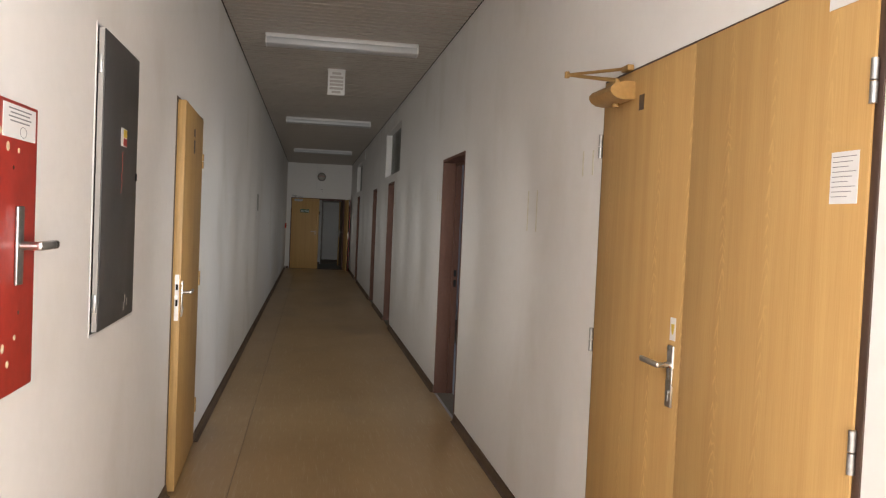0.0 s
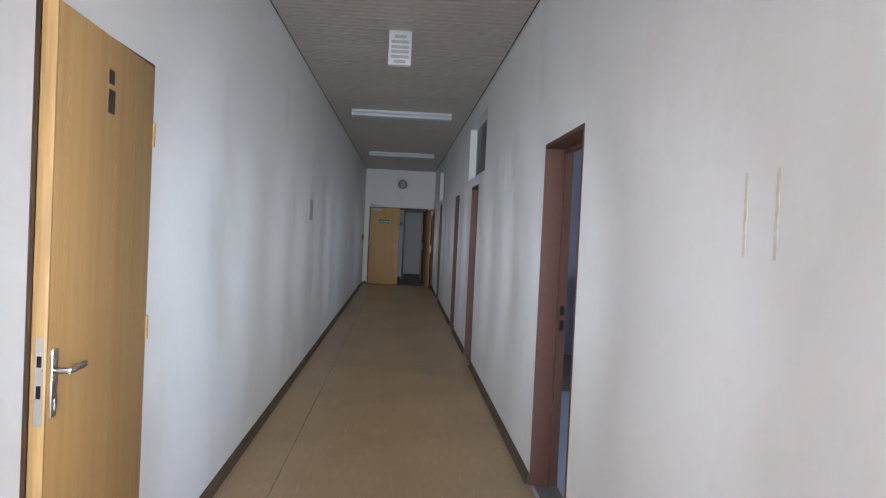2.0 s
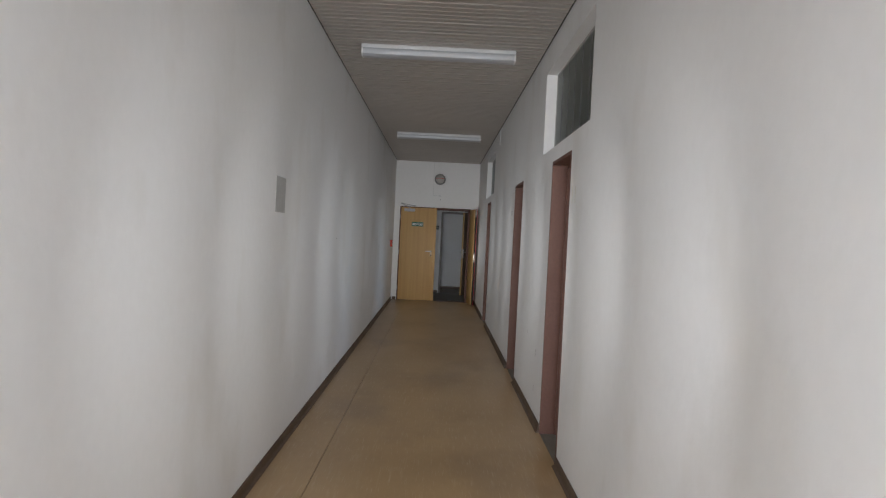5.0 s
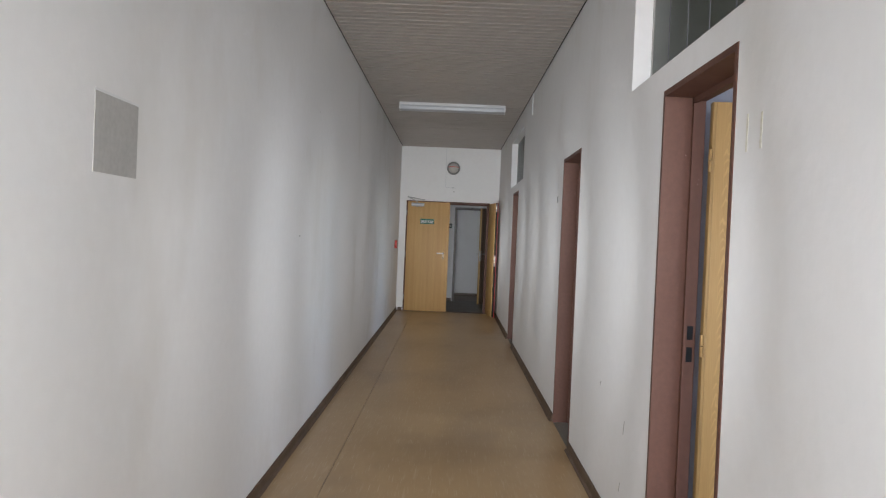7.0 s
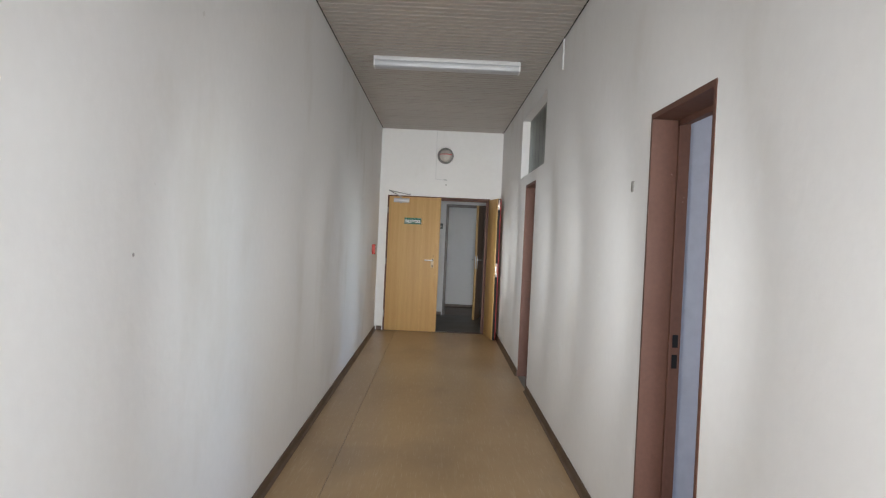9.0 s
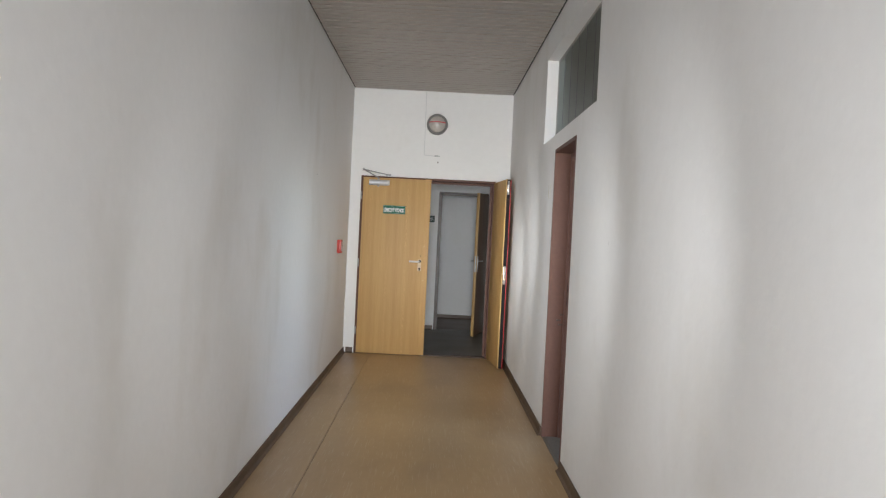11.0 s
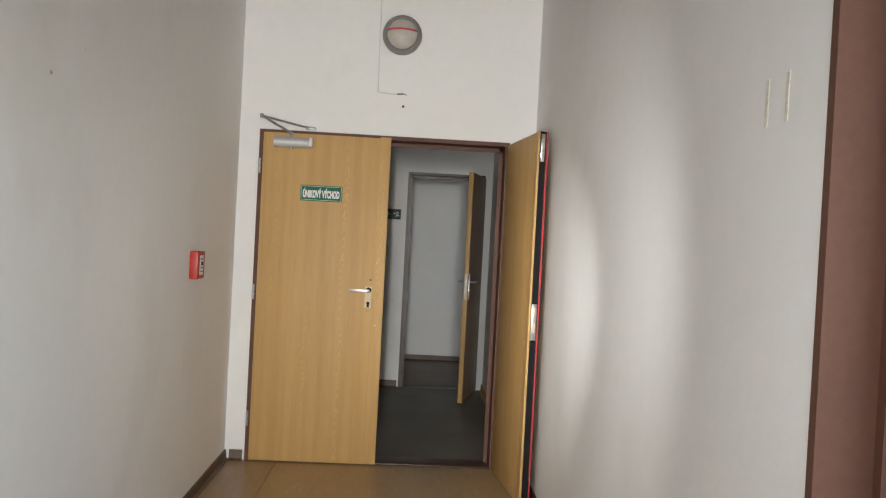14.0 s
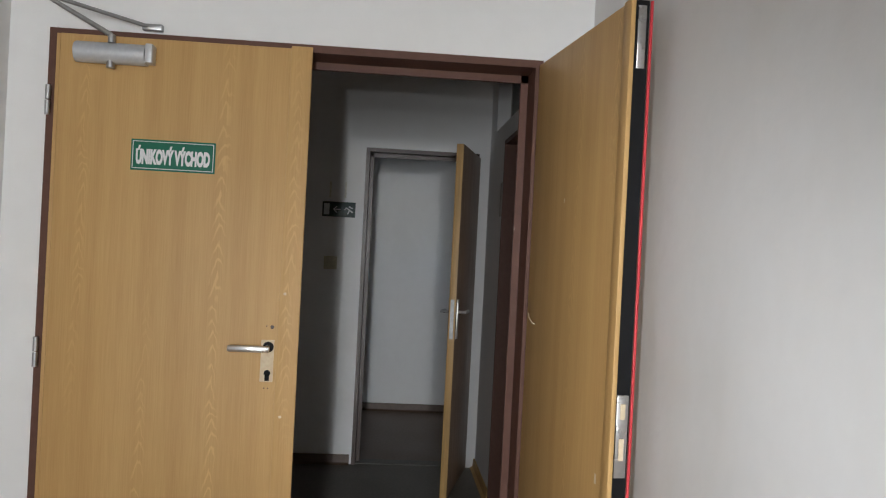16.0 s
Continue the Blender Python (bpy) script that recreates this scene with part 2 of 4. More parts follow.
worn(LINO, (0.50, 0.40, 0.27), (9, 0.7, 1), 4.0, 0.58, 0.74, 0.30)      # pale scuffs along the walk
worn(LINO, (0.20, 0.13, 0.07), (1, 0.5, 1), 1.3, 0.52, 0.70, 0.5)       # darker worn lane
worn(LINO, (0.52, 0.43, 0.31), (46, 1.6, 1), 3.0, 0.60, 0.68, 0.34)      # fine scratches
worn(LINO, (0.60, 0.55, 0.47), (1, 1, 1), 26.0, 0.775, 0.79, 0.6)        # plaster crumbs trodden in
worn(PLASTER, (0.66, 0.63, 0.58), (1, 1, 0.6), 1.7, 0.56, 0.75, 0.45)   # smudges
worn(PLASTER, (0.45, 0.42, 0.38), (1, 1, 1), 9.0, 0.765, 0.785, 0.25)    # small knocks
worn(STEEL_BROWN, (0.45, 0.33, 0.28), (1, 1, 1), 16.0, 0.74, 0.77, 0.5)

CHANNEL_GLASS = bpy.data.materials.new("channel_glass")
CHANNEL_GLASS.use_nodes = True
cg = CHANNEL_GLASS.node_tree.nodes["Principled BSDF"]
cg.inputs["Base Color"].default_value = (0.09, 0.115, 0.085, 1)
cg.inputs["Roughness"].default_value = 0.35
cg.inputs["Specular IOR Level"].default_value = 0.3
cg.inputs["Transmission Weight"].default_value = 0.75
cg_noise = CHANNEL_GLASS.node_tree.nodes.new("ShaderNodeTexNoise")
cg_noise.inputs["Scale"].default_value = 60
cg_bump = CHANNEL_GLASS.node_tree.nodes.new("ShaderNodeBump")
cg_bump.inputs["Strength"].default_value, cg_bump.inputs["Distance"].default_value = 0.25, 0.004
CHANNEL_GLASS.node_tree.links.new(cg_noise.outputs[0], cg_bump.inputs["Height"])
CHANNEL_GLASS.node_tree.links.new(cg_bump.outputs[0], cg.inputs["Normal"])


# ---- building helpers ----
def box(bm, lo, hi, bevel=0.0, m=None, segments=2):
    """A box between two corners, its edges rounded by bevel, turned by m."""
    made = bmesh.ops.create_cube(bm, size=1)["verts"]
    for v in made:
        v.co = Vector([a + (c + 0.5) * (b - a) for c, a, b in zip(v.co, lo, hi)])
    if bevel:
        edges = list({e for v in made for e in v.link_edges})
        made = list({v for f in bmesh.ops.bevel(bm, geom=edges, offset=bevel, segments=segments, profile=0.5, affect="EDGES")["faces"] for v in f.verts} | {v for v in made if v.is_valid})
    if m is not None:
        for v in made:
            v.co = m @ v.co
    return bm


def rod(bm, a, b, r, r2=None, sides=14):
    """A round bar from a to b."""
    a, b = Vector(a), Vector(b)
    turn = (b - a).to_track_quat("Z", "Y").to_matrix().to_4x4()
    bmesh.ops.create_cone(bm, cap_ends=True, segments=sides, radius1=r, radius2=r if r2 is None else r2, depth=(b - a).length,
                          matrix=Matrix.Translation((a + b) / 2) @ turn)
    return bm


def boxes(*items, bevel=0.0):
    bm = bmesh.new()
    for lo, hi in items:
        box(bm, lo, hi, bevel)
    return bm


def one(lo, hi, bevel=0.0):
    return box(bmesh.new(), lo, hi, bevel)


def prism(outline, axis, a, b):
    """A closed outline in the two other axes, pushed along one axis from a to b."""
    bm = bmesh.new()
    place = {"x": lambda u, v, w: (w, u, v), "y": lambda u, v, w: (u, w, v), "z": lambda u, v, w: (u, v, w)}[axis]
    rings = [[bm.verts.new(place(u, v, w)) for u, v in outline] for w in (a, b)]
    k = len(outline)
    for i in range(k):
        bm.faces.new((rings[0][i], rings[0][(i + 1) % k], rings[1][(i + 1) % k], rings[1][i]))
    bm.faces.new(rings[0][::-1])
    bm.faces.new(rings[1])
    bmesh.ops.recalc_face_normals(bm, faces=bm.faces)
    return bm


def solid(name, bm, material, smooth=False):
    me = bpy.data.meshes.new(name)
    bm.to_mesh(me)
    bm.free()
    me.materials.append(material)
    if smooth:
        for p in me.polygons:
            p.use_smooth = True
        me.set_sharp_from_angle(angle=radians(35))
    return new(name, me)


def part(name, bm, material, parent, label="", smooth=True):
    ob = solid(name, bm, material, smooth)
    ob.parent = parent
    return tagged(ob, label)


def thing(name, m, label, category, group="", kind=""):
    ob = new(name)
    ob.empty_display_size = 0.1
    ob.matrix_world = m
    return tagged(ob, label, category, group, kind)


def structure(name, bm, material, label, category):
    return tagged(solid(name, bm, material), label, category, "", "structure")


def pierced(axis, c0, c1, u0, u1, z0, z1, holes):
    """A wall slab between c0 and c1 on its axis, with rectangular holes (u0, u1, z0, z1) right through it."""
    us = sorted({u0, u1, *[h[0] for h in holes], *[h[1] for h in holes]})
    zs = sorted({z0, z1, *[h[2] for h in holes], *[h[3] for h in holes]})
    full = {(i, j) for i in range(len(us) - 1) for j in range(len(zs) - 1)
            if not any(h[0] <= us[i] < h[1] and h[2] <= zs[j] < h[3] for h in holes)}
    bm = bmesh.new()
    at = {}

    def vert(c, u, z):
        key = (c, u, z)
        if key not in at:
            at[key] = bm.verts.new((c, u, z) if axis == "x" else (u, c, z))
        return at[key]

    for i, j in full:
        a, b, lo, hi = us[i], us[i + 1], zs[j], zs[j + 1]
        for c in (c0, c1):
            bm.faces.new([vert(c, a, lo), vert(c, b, lo), vert(c, b, hi), vert(c, a, hi)])
        for (di, dj), (p, q) in {(-1, 0): ((a, lo), (a, hi)), (1, 0): ((b, lo), (b, hi)), (0, -1): ((a, lo), (b, lo)), (0, 1): ((a, hi), (b, hi))}.items():
            if (i + di, j + dj) not in full:
                bm.faces.new([vert(c0, *p), vert(c1, *p), vert(c1, *q), vert(c0, *q)])
    bmesh.ops.recalc_face_normals(bm, faces=bm.faces)
    return bm


# ---- shell ----
DOORS = {"door_2": (4.09, 5.05), "door_3": (9.09, 9.90), "door_4": (11.94, 12.72), "door_5": (16.80, 17.60)}
PAIR = (-0.22, 1.285)
LEFT_DOOR = (2.575, 3.545)
TRANSOMS = {"window_1": (8.52, 10.51), "window_2": (16.25, 18.25)}
TZ = (2.13, 2.785)
HEAD = 2.012

# holes at y -4.7 to -2.7, both walls: unseen, added for fill light
holes = [(-4.7, -2.7, 0.8, 2.6)] + [(a, b, 0.0, HEAD) for a, b in DOORS.values()] + [(*PAIR, 0.0, 2.04)] + [(a, b, *TZ) for a, b in TRANSOMS.values()]
structure("wall_east", pierced("x", XR, XR + TW, Y0, YE, 0.0, 3.12, holes), PLASTER, "white painted plaster corridor wall with open doorways", "wall")
structure("wall_west", pierced("x", XL - TW, XL, Y0, YE, 0.0, 3.12, [(*LEFT_DOOR, 0.0, 2.065), (1.06, 1.66, 1.065, 2.065), (-4.7, -2.7, 0.8, 2.6)]), PLASTER, "white painted plaster corridor wall with scuffs near the floor", "wall")
structure("wall_west_backing", one((XL - TW - 0.12, 0.5, 0.0), (XL - TW - 0.002, 4.2, 3.1)), PLASTER, "plain plaster wall behind the side door", "wall")
structure("wall_end", pierced("y", YE, YE + TW, XL - TW, XR + TW, 0.0, 3.12, [(-0.69, 0.80, 0.0, HEAD)]), PLASTER, "white painted end wall above a double door", "wall")
# out of view; its opening is added to let the rear fill in
structure("wall_rear", pierced("y", Y0 - 0.2, Y0, XL - TW, XR + TW, 0.0, 3.12, [(-0.73, 0.87, 0.6, 2.9)]), PLASTER, "unseen white plaster wall with an added opening for fill light", "wall")
structure("floor_slab", one((-1.3, Y0 - 0.2, -0.2), (XK + 0.3, 25.6, -0.006)), LINO_BROWN, "concrete floor slab under the linoleum", "floor")

SEAM = -0.512
floor = thing("floor", pose(0, 0, 0), "worn tan brown linoleum floor with a lengthwise seam", "floor", "", "structure")
part("linoleum_sheet", one((XL + 0.001, Y0, -0.006), (SEAM - 0.0022, YE + 0.02, 0.0)), LINO, floor)
part("linoleum_sheet", one((SEAM + 0.0022, Y0, -0.006), (XR - 0.001, YE + 0.02, 0.0005)), LINO, floor)
structure("floor_vestibule", one((XL, YE + 0.02, -0.006), (XR + TW, 23.58, 0.002)), LINO_GREY, "dark grey linoleum in the lobby", "floor")
structure("floor_far_room", one((XL, 23.58, -0.006), (1.8, 25.3, 0.001)), LINO_BROWN, "dark brown linoleum in the far room", "floor")
structure("floor_kitchen", one((XR, 1.6, -0.006), (XK, 7.86, 0.001)), LINO_PALE, "pale grey linoleum in the kitchen", "floor")
structure("floor_kitchen_dark", one((XR, 7.86, -0.006), (XK, 10.14, 0.003)), LINO_GREY, "dark grey floor band before the kitchen counter", "floor")
structure("floor_rooms", one((XR, 10.2, -0.006), (XO, 18.0, 0.002)), LINO_GREY, "dark grey linoleum of the side rooms", "floor")

# slatted ceiling: enamelled strips across the corridor, dark joints between them
bm = bmesh.new()
PITCH, WIDE = 0.10, 0.084
for i in range(int((YE - Y0) / PITCH)):
    y = Y0 + 0.008 + i * PITCH
    dz = random.uniform(-0.0015, 0.0015)
    ring = [(y, ZC + 0.016), (y + 0.002, ZC + 0.004), (y + 0.007, ZC), (y + WIDE - 0.007, ZC), (y + WIDE - 0.002, ZC + 0.004), (y + WIDE, ZC + 0.016)]
    verts = [[bm.verts.new((x, u, w + dz)) for u, w in ring] for x in (XL + 0.014, XR - 0.014)]
    for k in range(5):
        bm.faces.new((verts[0][k], verts[0][k + 1], verts[1][k + 1], verts[1][k]))
bmesh.ops.recalc_face_normals(bm, faces=bm.faces)
structure("ceiling", bm, LAMELLA, "beige enamelled slat ceiling with dark joints", "ceiling")
structure("ceiling_above", one((XL - TW, Y0 - 0.2, ZC + 0.03), (XR + TW, YE + TW, ZC + 0.12)), VOID, "dark void above the ceiling slats", "ceiling")
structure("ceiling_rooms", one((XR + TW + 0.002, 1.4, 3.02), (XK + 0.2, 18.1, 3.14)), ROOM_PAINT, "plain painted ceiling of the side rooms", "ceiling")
structure("ceiling_vestibule", one((XL - TW, YE + TW + 0.002, 2.92), (1.9, 25.5, 3.1)), PLASTER, "plain white ceiling of the lobby", "ceiling")

# ceiling edge trims
for x0, x1 in ((XL + 0.001, XL + 0.013), (XR - 0.013, XR - 0.001)):
    structure("trim_ceiling", one((x0, Y0, ZC + 0.006), (x1, YE, ZC + 0.022)), VOID, "dark shadow joint along the slat ceiling", "trim")

# skirting strips between the doorways
stops = [Y0, PAIR[0] - 0.03, PAIR[1] + 0.03]
for a, b in DOORS.values():
    stops += [a - 0.015, b + 0.015]
stops.append(YE)
skirt = [(0.0, 0.0), (0.0, 0.058), (0.004, 0.062), (0.010, 0.058), (0.014, 0.012), (0.030, 0.0)]
for a, b in zip(stops[0::2], stops[1::2]):
    structure("baseboard", prism([(XR - u, v + 0.0008) for u, v in skirt], "y", a, b), SKIRT, "dark brown vinyl skirting strip", "baseboard")
for a, b in ((Y0, LEFT_DOOR[0] - 0.01), (LEFT_DOOR[1] + 0.01, YE)):
    structure("baseboard", prism([(XL + u, v + 0.0008) for u, v in skirt], "y", a, b), SKIRT, "dark brown vinyl skirting strip", "baseboard")
structure("baseboard", prism([(YE - u, v + 0.0008) for u, v in skirt], "x", XL + 0.03, -0.72), SKIRT, "dark brown vinyl skirting strip", "baseboard")

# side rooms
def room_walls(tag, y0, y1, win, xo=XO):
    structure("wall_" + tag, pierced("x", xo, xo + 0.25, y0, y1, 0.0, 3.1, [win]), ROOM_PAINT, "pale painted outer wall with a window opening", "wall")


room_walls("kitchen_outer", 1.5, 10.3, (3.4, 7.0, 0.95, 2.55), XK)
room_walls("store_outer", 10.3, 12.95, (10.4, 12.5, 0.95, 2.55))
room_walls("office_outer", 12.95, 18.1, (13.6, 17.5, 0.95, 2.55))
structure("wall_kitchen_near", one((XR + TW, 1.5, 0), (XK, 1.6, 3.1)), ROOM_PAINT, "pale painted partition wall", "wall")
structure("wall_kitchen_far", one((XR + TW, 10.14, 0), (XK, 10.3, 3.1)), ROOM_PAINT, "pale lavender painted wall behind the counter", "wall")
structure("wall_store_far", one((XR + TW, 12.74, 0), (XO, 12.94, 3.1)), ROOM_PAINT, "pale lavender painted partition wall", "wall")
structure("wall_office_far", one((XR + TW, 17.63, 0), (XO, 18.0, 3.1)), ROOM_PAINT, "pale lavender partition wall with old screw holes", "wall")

# lobby behind the double door and the room beyond it
VY, VX = 23.54, 0.985
structure("wall_lobby_west", one((XL - TW, YE + TW, 0.0), (XL, 25.4, 2.92)), PLASTER, "plain white lobby wall", "wall")
structure("wall_lobby_east", pierced("x", VX, VX + 0.14, YE + TW, VY, 0.0, 2.92, [(22.0, 22.84, 0.0, HEAD), (21.5, 23.28, 2.13, 2.75)]), PLASTER, "white lobby wall with a door and a high window", "wall")
structure("wall_lobby_north", pierced("y", VY, VY + 0.12, XL, 1.9, 0.0, 2.92, [(0.20, 0.91, 0.0, HEAD)]), PLASTER, "white lobby wall around an open door", "wall")
structure("wall_far_room", one((XL, 25.2, 0), (1.9, 25.35, 2.92)), PLASTER, "plain white wall of the far room", "wall")
# the small opening is made up, it holds the far room's fill lamp
structure("wall_far_room_east", pierced("x", 1.8, 1.9, VY + 0.12, 25.2, 0.0, 2.92, [(24.3, 24.5, 1.4, 1.8)]), PLASTER, "plain white wall of the far room", "wall")
structure("wall_lobby_back", one((VX + 0.3, YE + TW, 0), (VX + 0.4, VY, 2.92)), PLASTER, "plain wall behind the lobby door", "wall")
structure("baseboard", prism([(VY - u, v + 0.002) for u, v in skirt], "x", XL, 0.18), SKIRT, "dark brown vinyl skirting strip", "baseboard")
structure("baseboard", prism([(25.2 - u, v + 0.002) for u, v in skirt], "x", XL, 1.8), SKIRT, "dark brown vinyl skirting strip", "baseboard")
structure("baseboard", prism([(VX - u, v + 0.002) for u, v in skirt], "y", 22.88, VY), OAK, "pale wooden skirting strip", "baseboard")


# ---- doors ----
def frame_parts(root, u0, u1, top, d0, d1, material, strike=None):
    """A pressed steel frame lining an opening: u along the wall, depth d from the corridor side. The root's x runs along u, y into the wall."""
    f, s = 0.018, 0.026
    step = d1 - 0.05
    prof_l = [(u0 - 0.006, d0 - 0.004), (u0 + f, d0 - 0.004), (u0 + f + 0.002, d0 + 0.004), (u0 + f + 0.002, step), (u0 + f + s, step), (u0 + f + s, step + 0.012),
              (u0 + f + 0.016, step + 0.014), (u0 + f + 0.016, d1), (u0 - 0.004, d1), (u0 - 0.004, d0)]
    part("jamb", prism(prof_l, "z", 0.002, top - f), material, root)
    mid = u0 + u1
    part("jamb", prism([(mid - a, b) for a, b in prof_l][::-1], "z", 0.002, top - f), material, root)
    head = [(d0 - 0.004, top + 0.006), (d0 - 0.004, top - f), (step, top - f - 0.002), (step, top - f - s), (step + 0.012, top - f - s), (step + 0.014, top - f - 0.016), (d1, top - f - 0.016), (d1, top + 0.004)]
    part("head", prism(head, "x", u0 - 0.006, u1 + 0.006), material, root)
    part("threshold", one((u0 + f, d0 + 0.02, 0.0), (u1 - f, d1, 0.005)), LINO_GREY, root, "dark worn threshold strip")
    if strike:
        for z0, z1 in ((1.02, 1.075), (0.93, 0.99)):
            part("strike_slot", one((strike - 0.003, step + 0.016, z0), (strike + 0.003, step + 0.040, z1)), BLACK, root, "dark lock slot in the jamb")


def lever(root, u, d, z, away, plate=(0.0, 0.22), plate_mat=CHROME, small=False):
    """A lever handle on a long plate; away: the way the lever points along u; the face is at depth d, towards minus."""
    w = 0.02
    lo, hi = z - 0.13 + plate[0], z + 0.06
    p = part("plate", one((u - w, d - 0.007, lo), (u + w, d, hi), 0.003), plate_mat, root, "metal lock plate")
    bm = rod(bmesh.new(), (u, d - 0.002, z), (u, d - 0.045, z), 0.009)
    box(bm, (min(u, u + away * 0.115) - 0.008, d - 0.052, z - 0.009), (max(u, u + away * 0.115) + 0.008, d - 0.038, z + 0.009), 0.005)
    part("handle", bm, CHROME, root, "metal lever handle")
    bm = rod(bmesh.new(), (u, d - 0.001, z - 0.085), (u, d - 0.012, z - 0.085), 0.009)
    box(bm, (u - 0.004, d - 0.011, z - 0.112), (u + 0.004, d - 0.001, z - 0.085), 0.0015)
    part("keyhole", bm, DULL_METAL, p, "lock cylinder")


def hinge(root, u, d, z, material=DULL_METAL):
    bm = rod(bmesh.new(), (u, d, z - 0.045), (u, d, z - 0.002), 0.008)
    rod(bm, (u, d, z + 0.002), (u, d, z + 0.045), 0.008)
    part("hinge", bm, material, root, "pin hinge")


def closer(root, u0, u1, d, z, knee, foot, material, arm_mat, deep=0.054):
    """A door closer: a rounded body on the leaf and two arms that meet in a knee."""
    k = deep / 0.054
    prof = [(d, z - 0.031), (d - 0.022 * k, z - 0.035), (d - 0.038 * k, z - 0.031), (d - 0.048 * k, z - 0.021), (d - 0.0535 * k, z - 0.007), (d - 0.053 * k, z + 0.005),
            (d - 0.047 * k, z + 0.016), (d - 0.034 * k, z + 0.025), (d - 0.018 * k, z + 0.030), (d, z + 0.030)]
    body = part("closer_body", prism(prof, "x", u0, u1), material, root, "door closer housing")
    mid = (u0 + u1) / 2
    part("closer_spindle", rod(rod(bmesh.new(), (mid, d - 0.028, z - 0.048), (mid, d - 0.028, z - 0.028), 0.013), (mid, d - 0.028, z + 0.028), (mid, d - 0.028, z + 0.052), 0.011), arm_mat, body)
    part("closer_arm", rod(bmesh.new(), (mid, d - 0.028, z + 0.050), knee, 0.008, 0.006), arm_mat, root, "closer arm")
    bm = rod(bmesh.new(), knee, foot, 0.006)
    rod(bm, (knee[0], knee[1], knee[2] - 0.012), (knee[0], knee[1], knee[2] + 0.012), 0.010)
    box(bm, (foot[0] - 0.03, foot[1] - 0.012, foot[2] - 0.01), (foot[0] + 0.03, foot[1] + 0.012, foot[2] + 0.01), 0.003)
    part("closer_arm", bm, arm_mat, root, "closer arm with its bracket")


def leaf(root, u0, u1, d0, d1, top, edge=None, material=OAK, bottom=0.008):
    """A flat door leaf with foil faces and wooden edge strips."""
    e = 0.012
    lf = part("leaf", one((u0 + e, d0, bottom), (u1 - e, d1, top), 0.0015), material, root)
    for a, b in ((u0, u0 + e - 0.0005), (u1 - e + 0.0005, u1)):
        part("edge_strip", one((a, d0 + 0.0006, bottom + 0.001), (b, d1 - 0.0006, top - 0.001), 0.0015), edge or material, lf)
    return lf


# frames: the root's x axis runs along the wall, its y axis into it
EAST = lambda y, x=XR: pose(x, y, 0, 0, 0, -90)     # u runs towards the viewer's start, from the far jamb
WEST = lambda y: pose(XL, y, 0, 0, 0, 90)           # u runs along the walk

for name, (a, b) in DOORS.items():
    w = b - a
    root = thing(name, EAST(b), "brown enamelled steel door frame in a white wall", "door frame", "side doorways", "structure")
    frame_parts(root, 0.0, w, HEAD, 0.0, TW - 0.004, STEEL_BROWN, strike=0.032)
    if name == "door_3":
        tagged(root, "brown steel door frame with its oak door open", "door")
        d0 = TW + 0.022
        lf = part("leaf", one((0.012, d0 + 0.013, 0.01), (0.052, d0 + 0.72, 1.975), 0.0015), OAK, root, "oak veneered door leaf standing open")
        part("edge_strip", one((0.0125, d0, 0.011), (0.0515, d0 + 0.0125, 1.974), 0.001), PINE_EDGE, lf, "pale pine edge strip")
        for z in (1.74, 1.0, 0.25):
            hinge(root, 0.055, d0 - 0.006, z, BRASS)

# paired oak door beside the start
root = thing("door_1", EAST(PAIR[1]), "closed pair of oak veneered doors with a door closer", "door", "", "structure")
W = PAIR[1] - PAIR[0]
part("jamb", one((-0.006, -0.004, 0), (0.022, TW, 2.02), 0.002), STEEL_DARK, root)
part("jamb", one((W - 0.022, -0.004, 0), (W + 0.006, TW, 2.02), 0.002), STEEL_DARK, root)
part("head", one((-0.006, -0.004, 2.02), (W + 0.006, TW, 2.05), 0.002), STEEL_DARK, root)
part("leaf", one((0.004, -0.006, 0.008), (0.7345, 0.030, 2.042), 0.0015), OAK, root)
part("leaf", one((0.735, -0.010, 0.008), (W - 0.016, -0.0025, 2.042), 0.002), OAK, root)
part("backing_panel", one((0.77, -0.0022, 0.01), (W - 0.03, 0.03, 2.02)), OAK, root)
lever(root, 0.672, -0.006, 1.075, -1)
note = part("key_sticker", one((0.654, -0.0072, 1.150), (0.690, -0.0058, 1.22)), PAPER, root, "small white sticker with a yellow mark")
part("sticker_mark", prism([(0.662, 1.20), (0.684, 1.20), (0.679, 1.175), (0.672, 1.167), (0.666, 1.175)], "y", -0.0079, -0.0073), YELLOW, note)
part("peg_hole", one((0.330, -0.0068, 1.895), (0.370, -0.0055, 1.948)), STEEL_DARK, root, "dark square left by a removed sign")
for z in (1.80, 1.05, 0.25):
    hinge(root, 0.0, -0.014, z)
    hinge(root, W - 0.012, -0.012, z)
closer(root, 0.075, 0.29, -0.006, 1.972, (-0.10, -0.13, 2.085), (0.24, -0.018, 2.055), BRASS, BRASS, 0.092)
sheet = part("notice", one((1.376, -0.0118, 1.555), (1.462, -0.0102, 1.665)), PAPER, root, "white paper notice with printed lines")
for i in range(9):
    z = 1.655 - i * 0.0105
    part("print_line", one((1.382, -0.0124, z - 0.0016), (1.456 - 0.012 * (i % 3), -0.0119, z)), INK, sheet)
part("notice", one((1.34, -0.0118, 1.975), (1.43, -0.0102, 2.02)), PAPER, root, "torn white paper note")
structure("wall_behind_pair", one((XR + TW + 0.002, PAIR[0] - 0.3, 0), (XR + TW + 0.1, PAIR[1] + 0.15, 3.0)), PLASTER, "plain wall behind the paired doors", "wall")

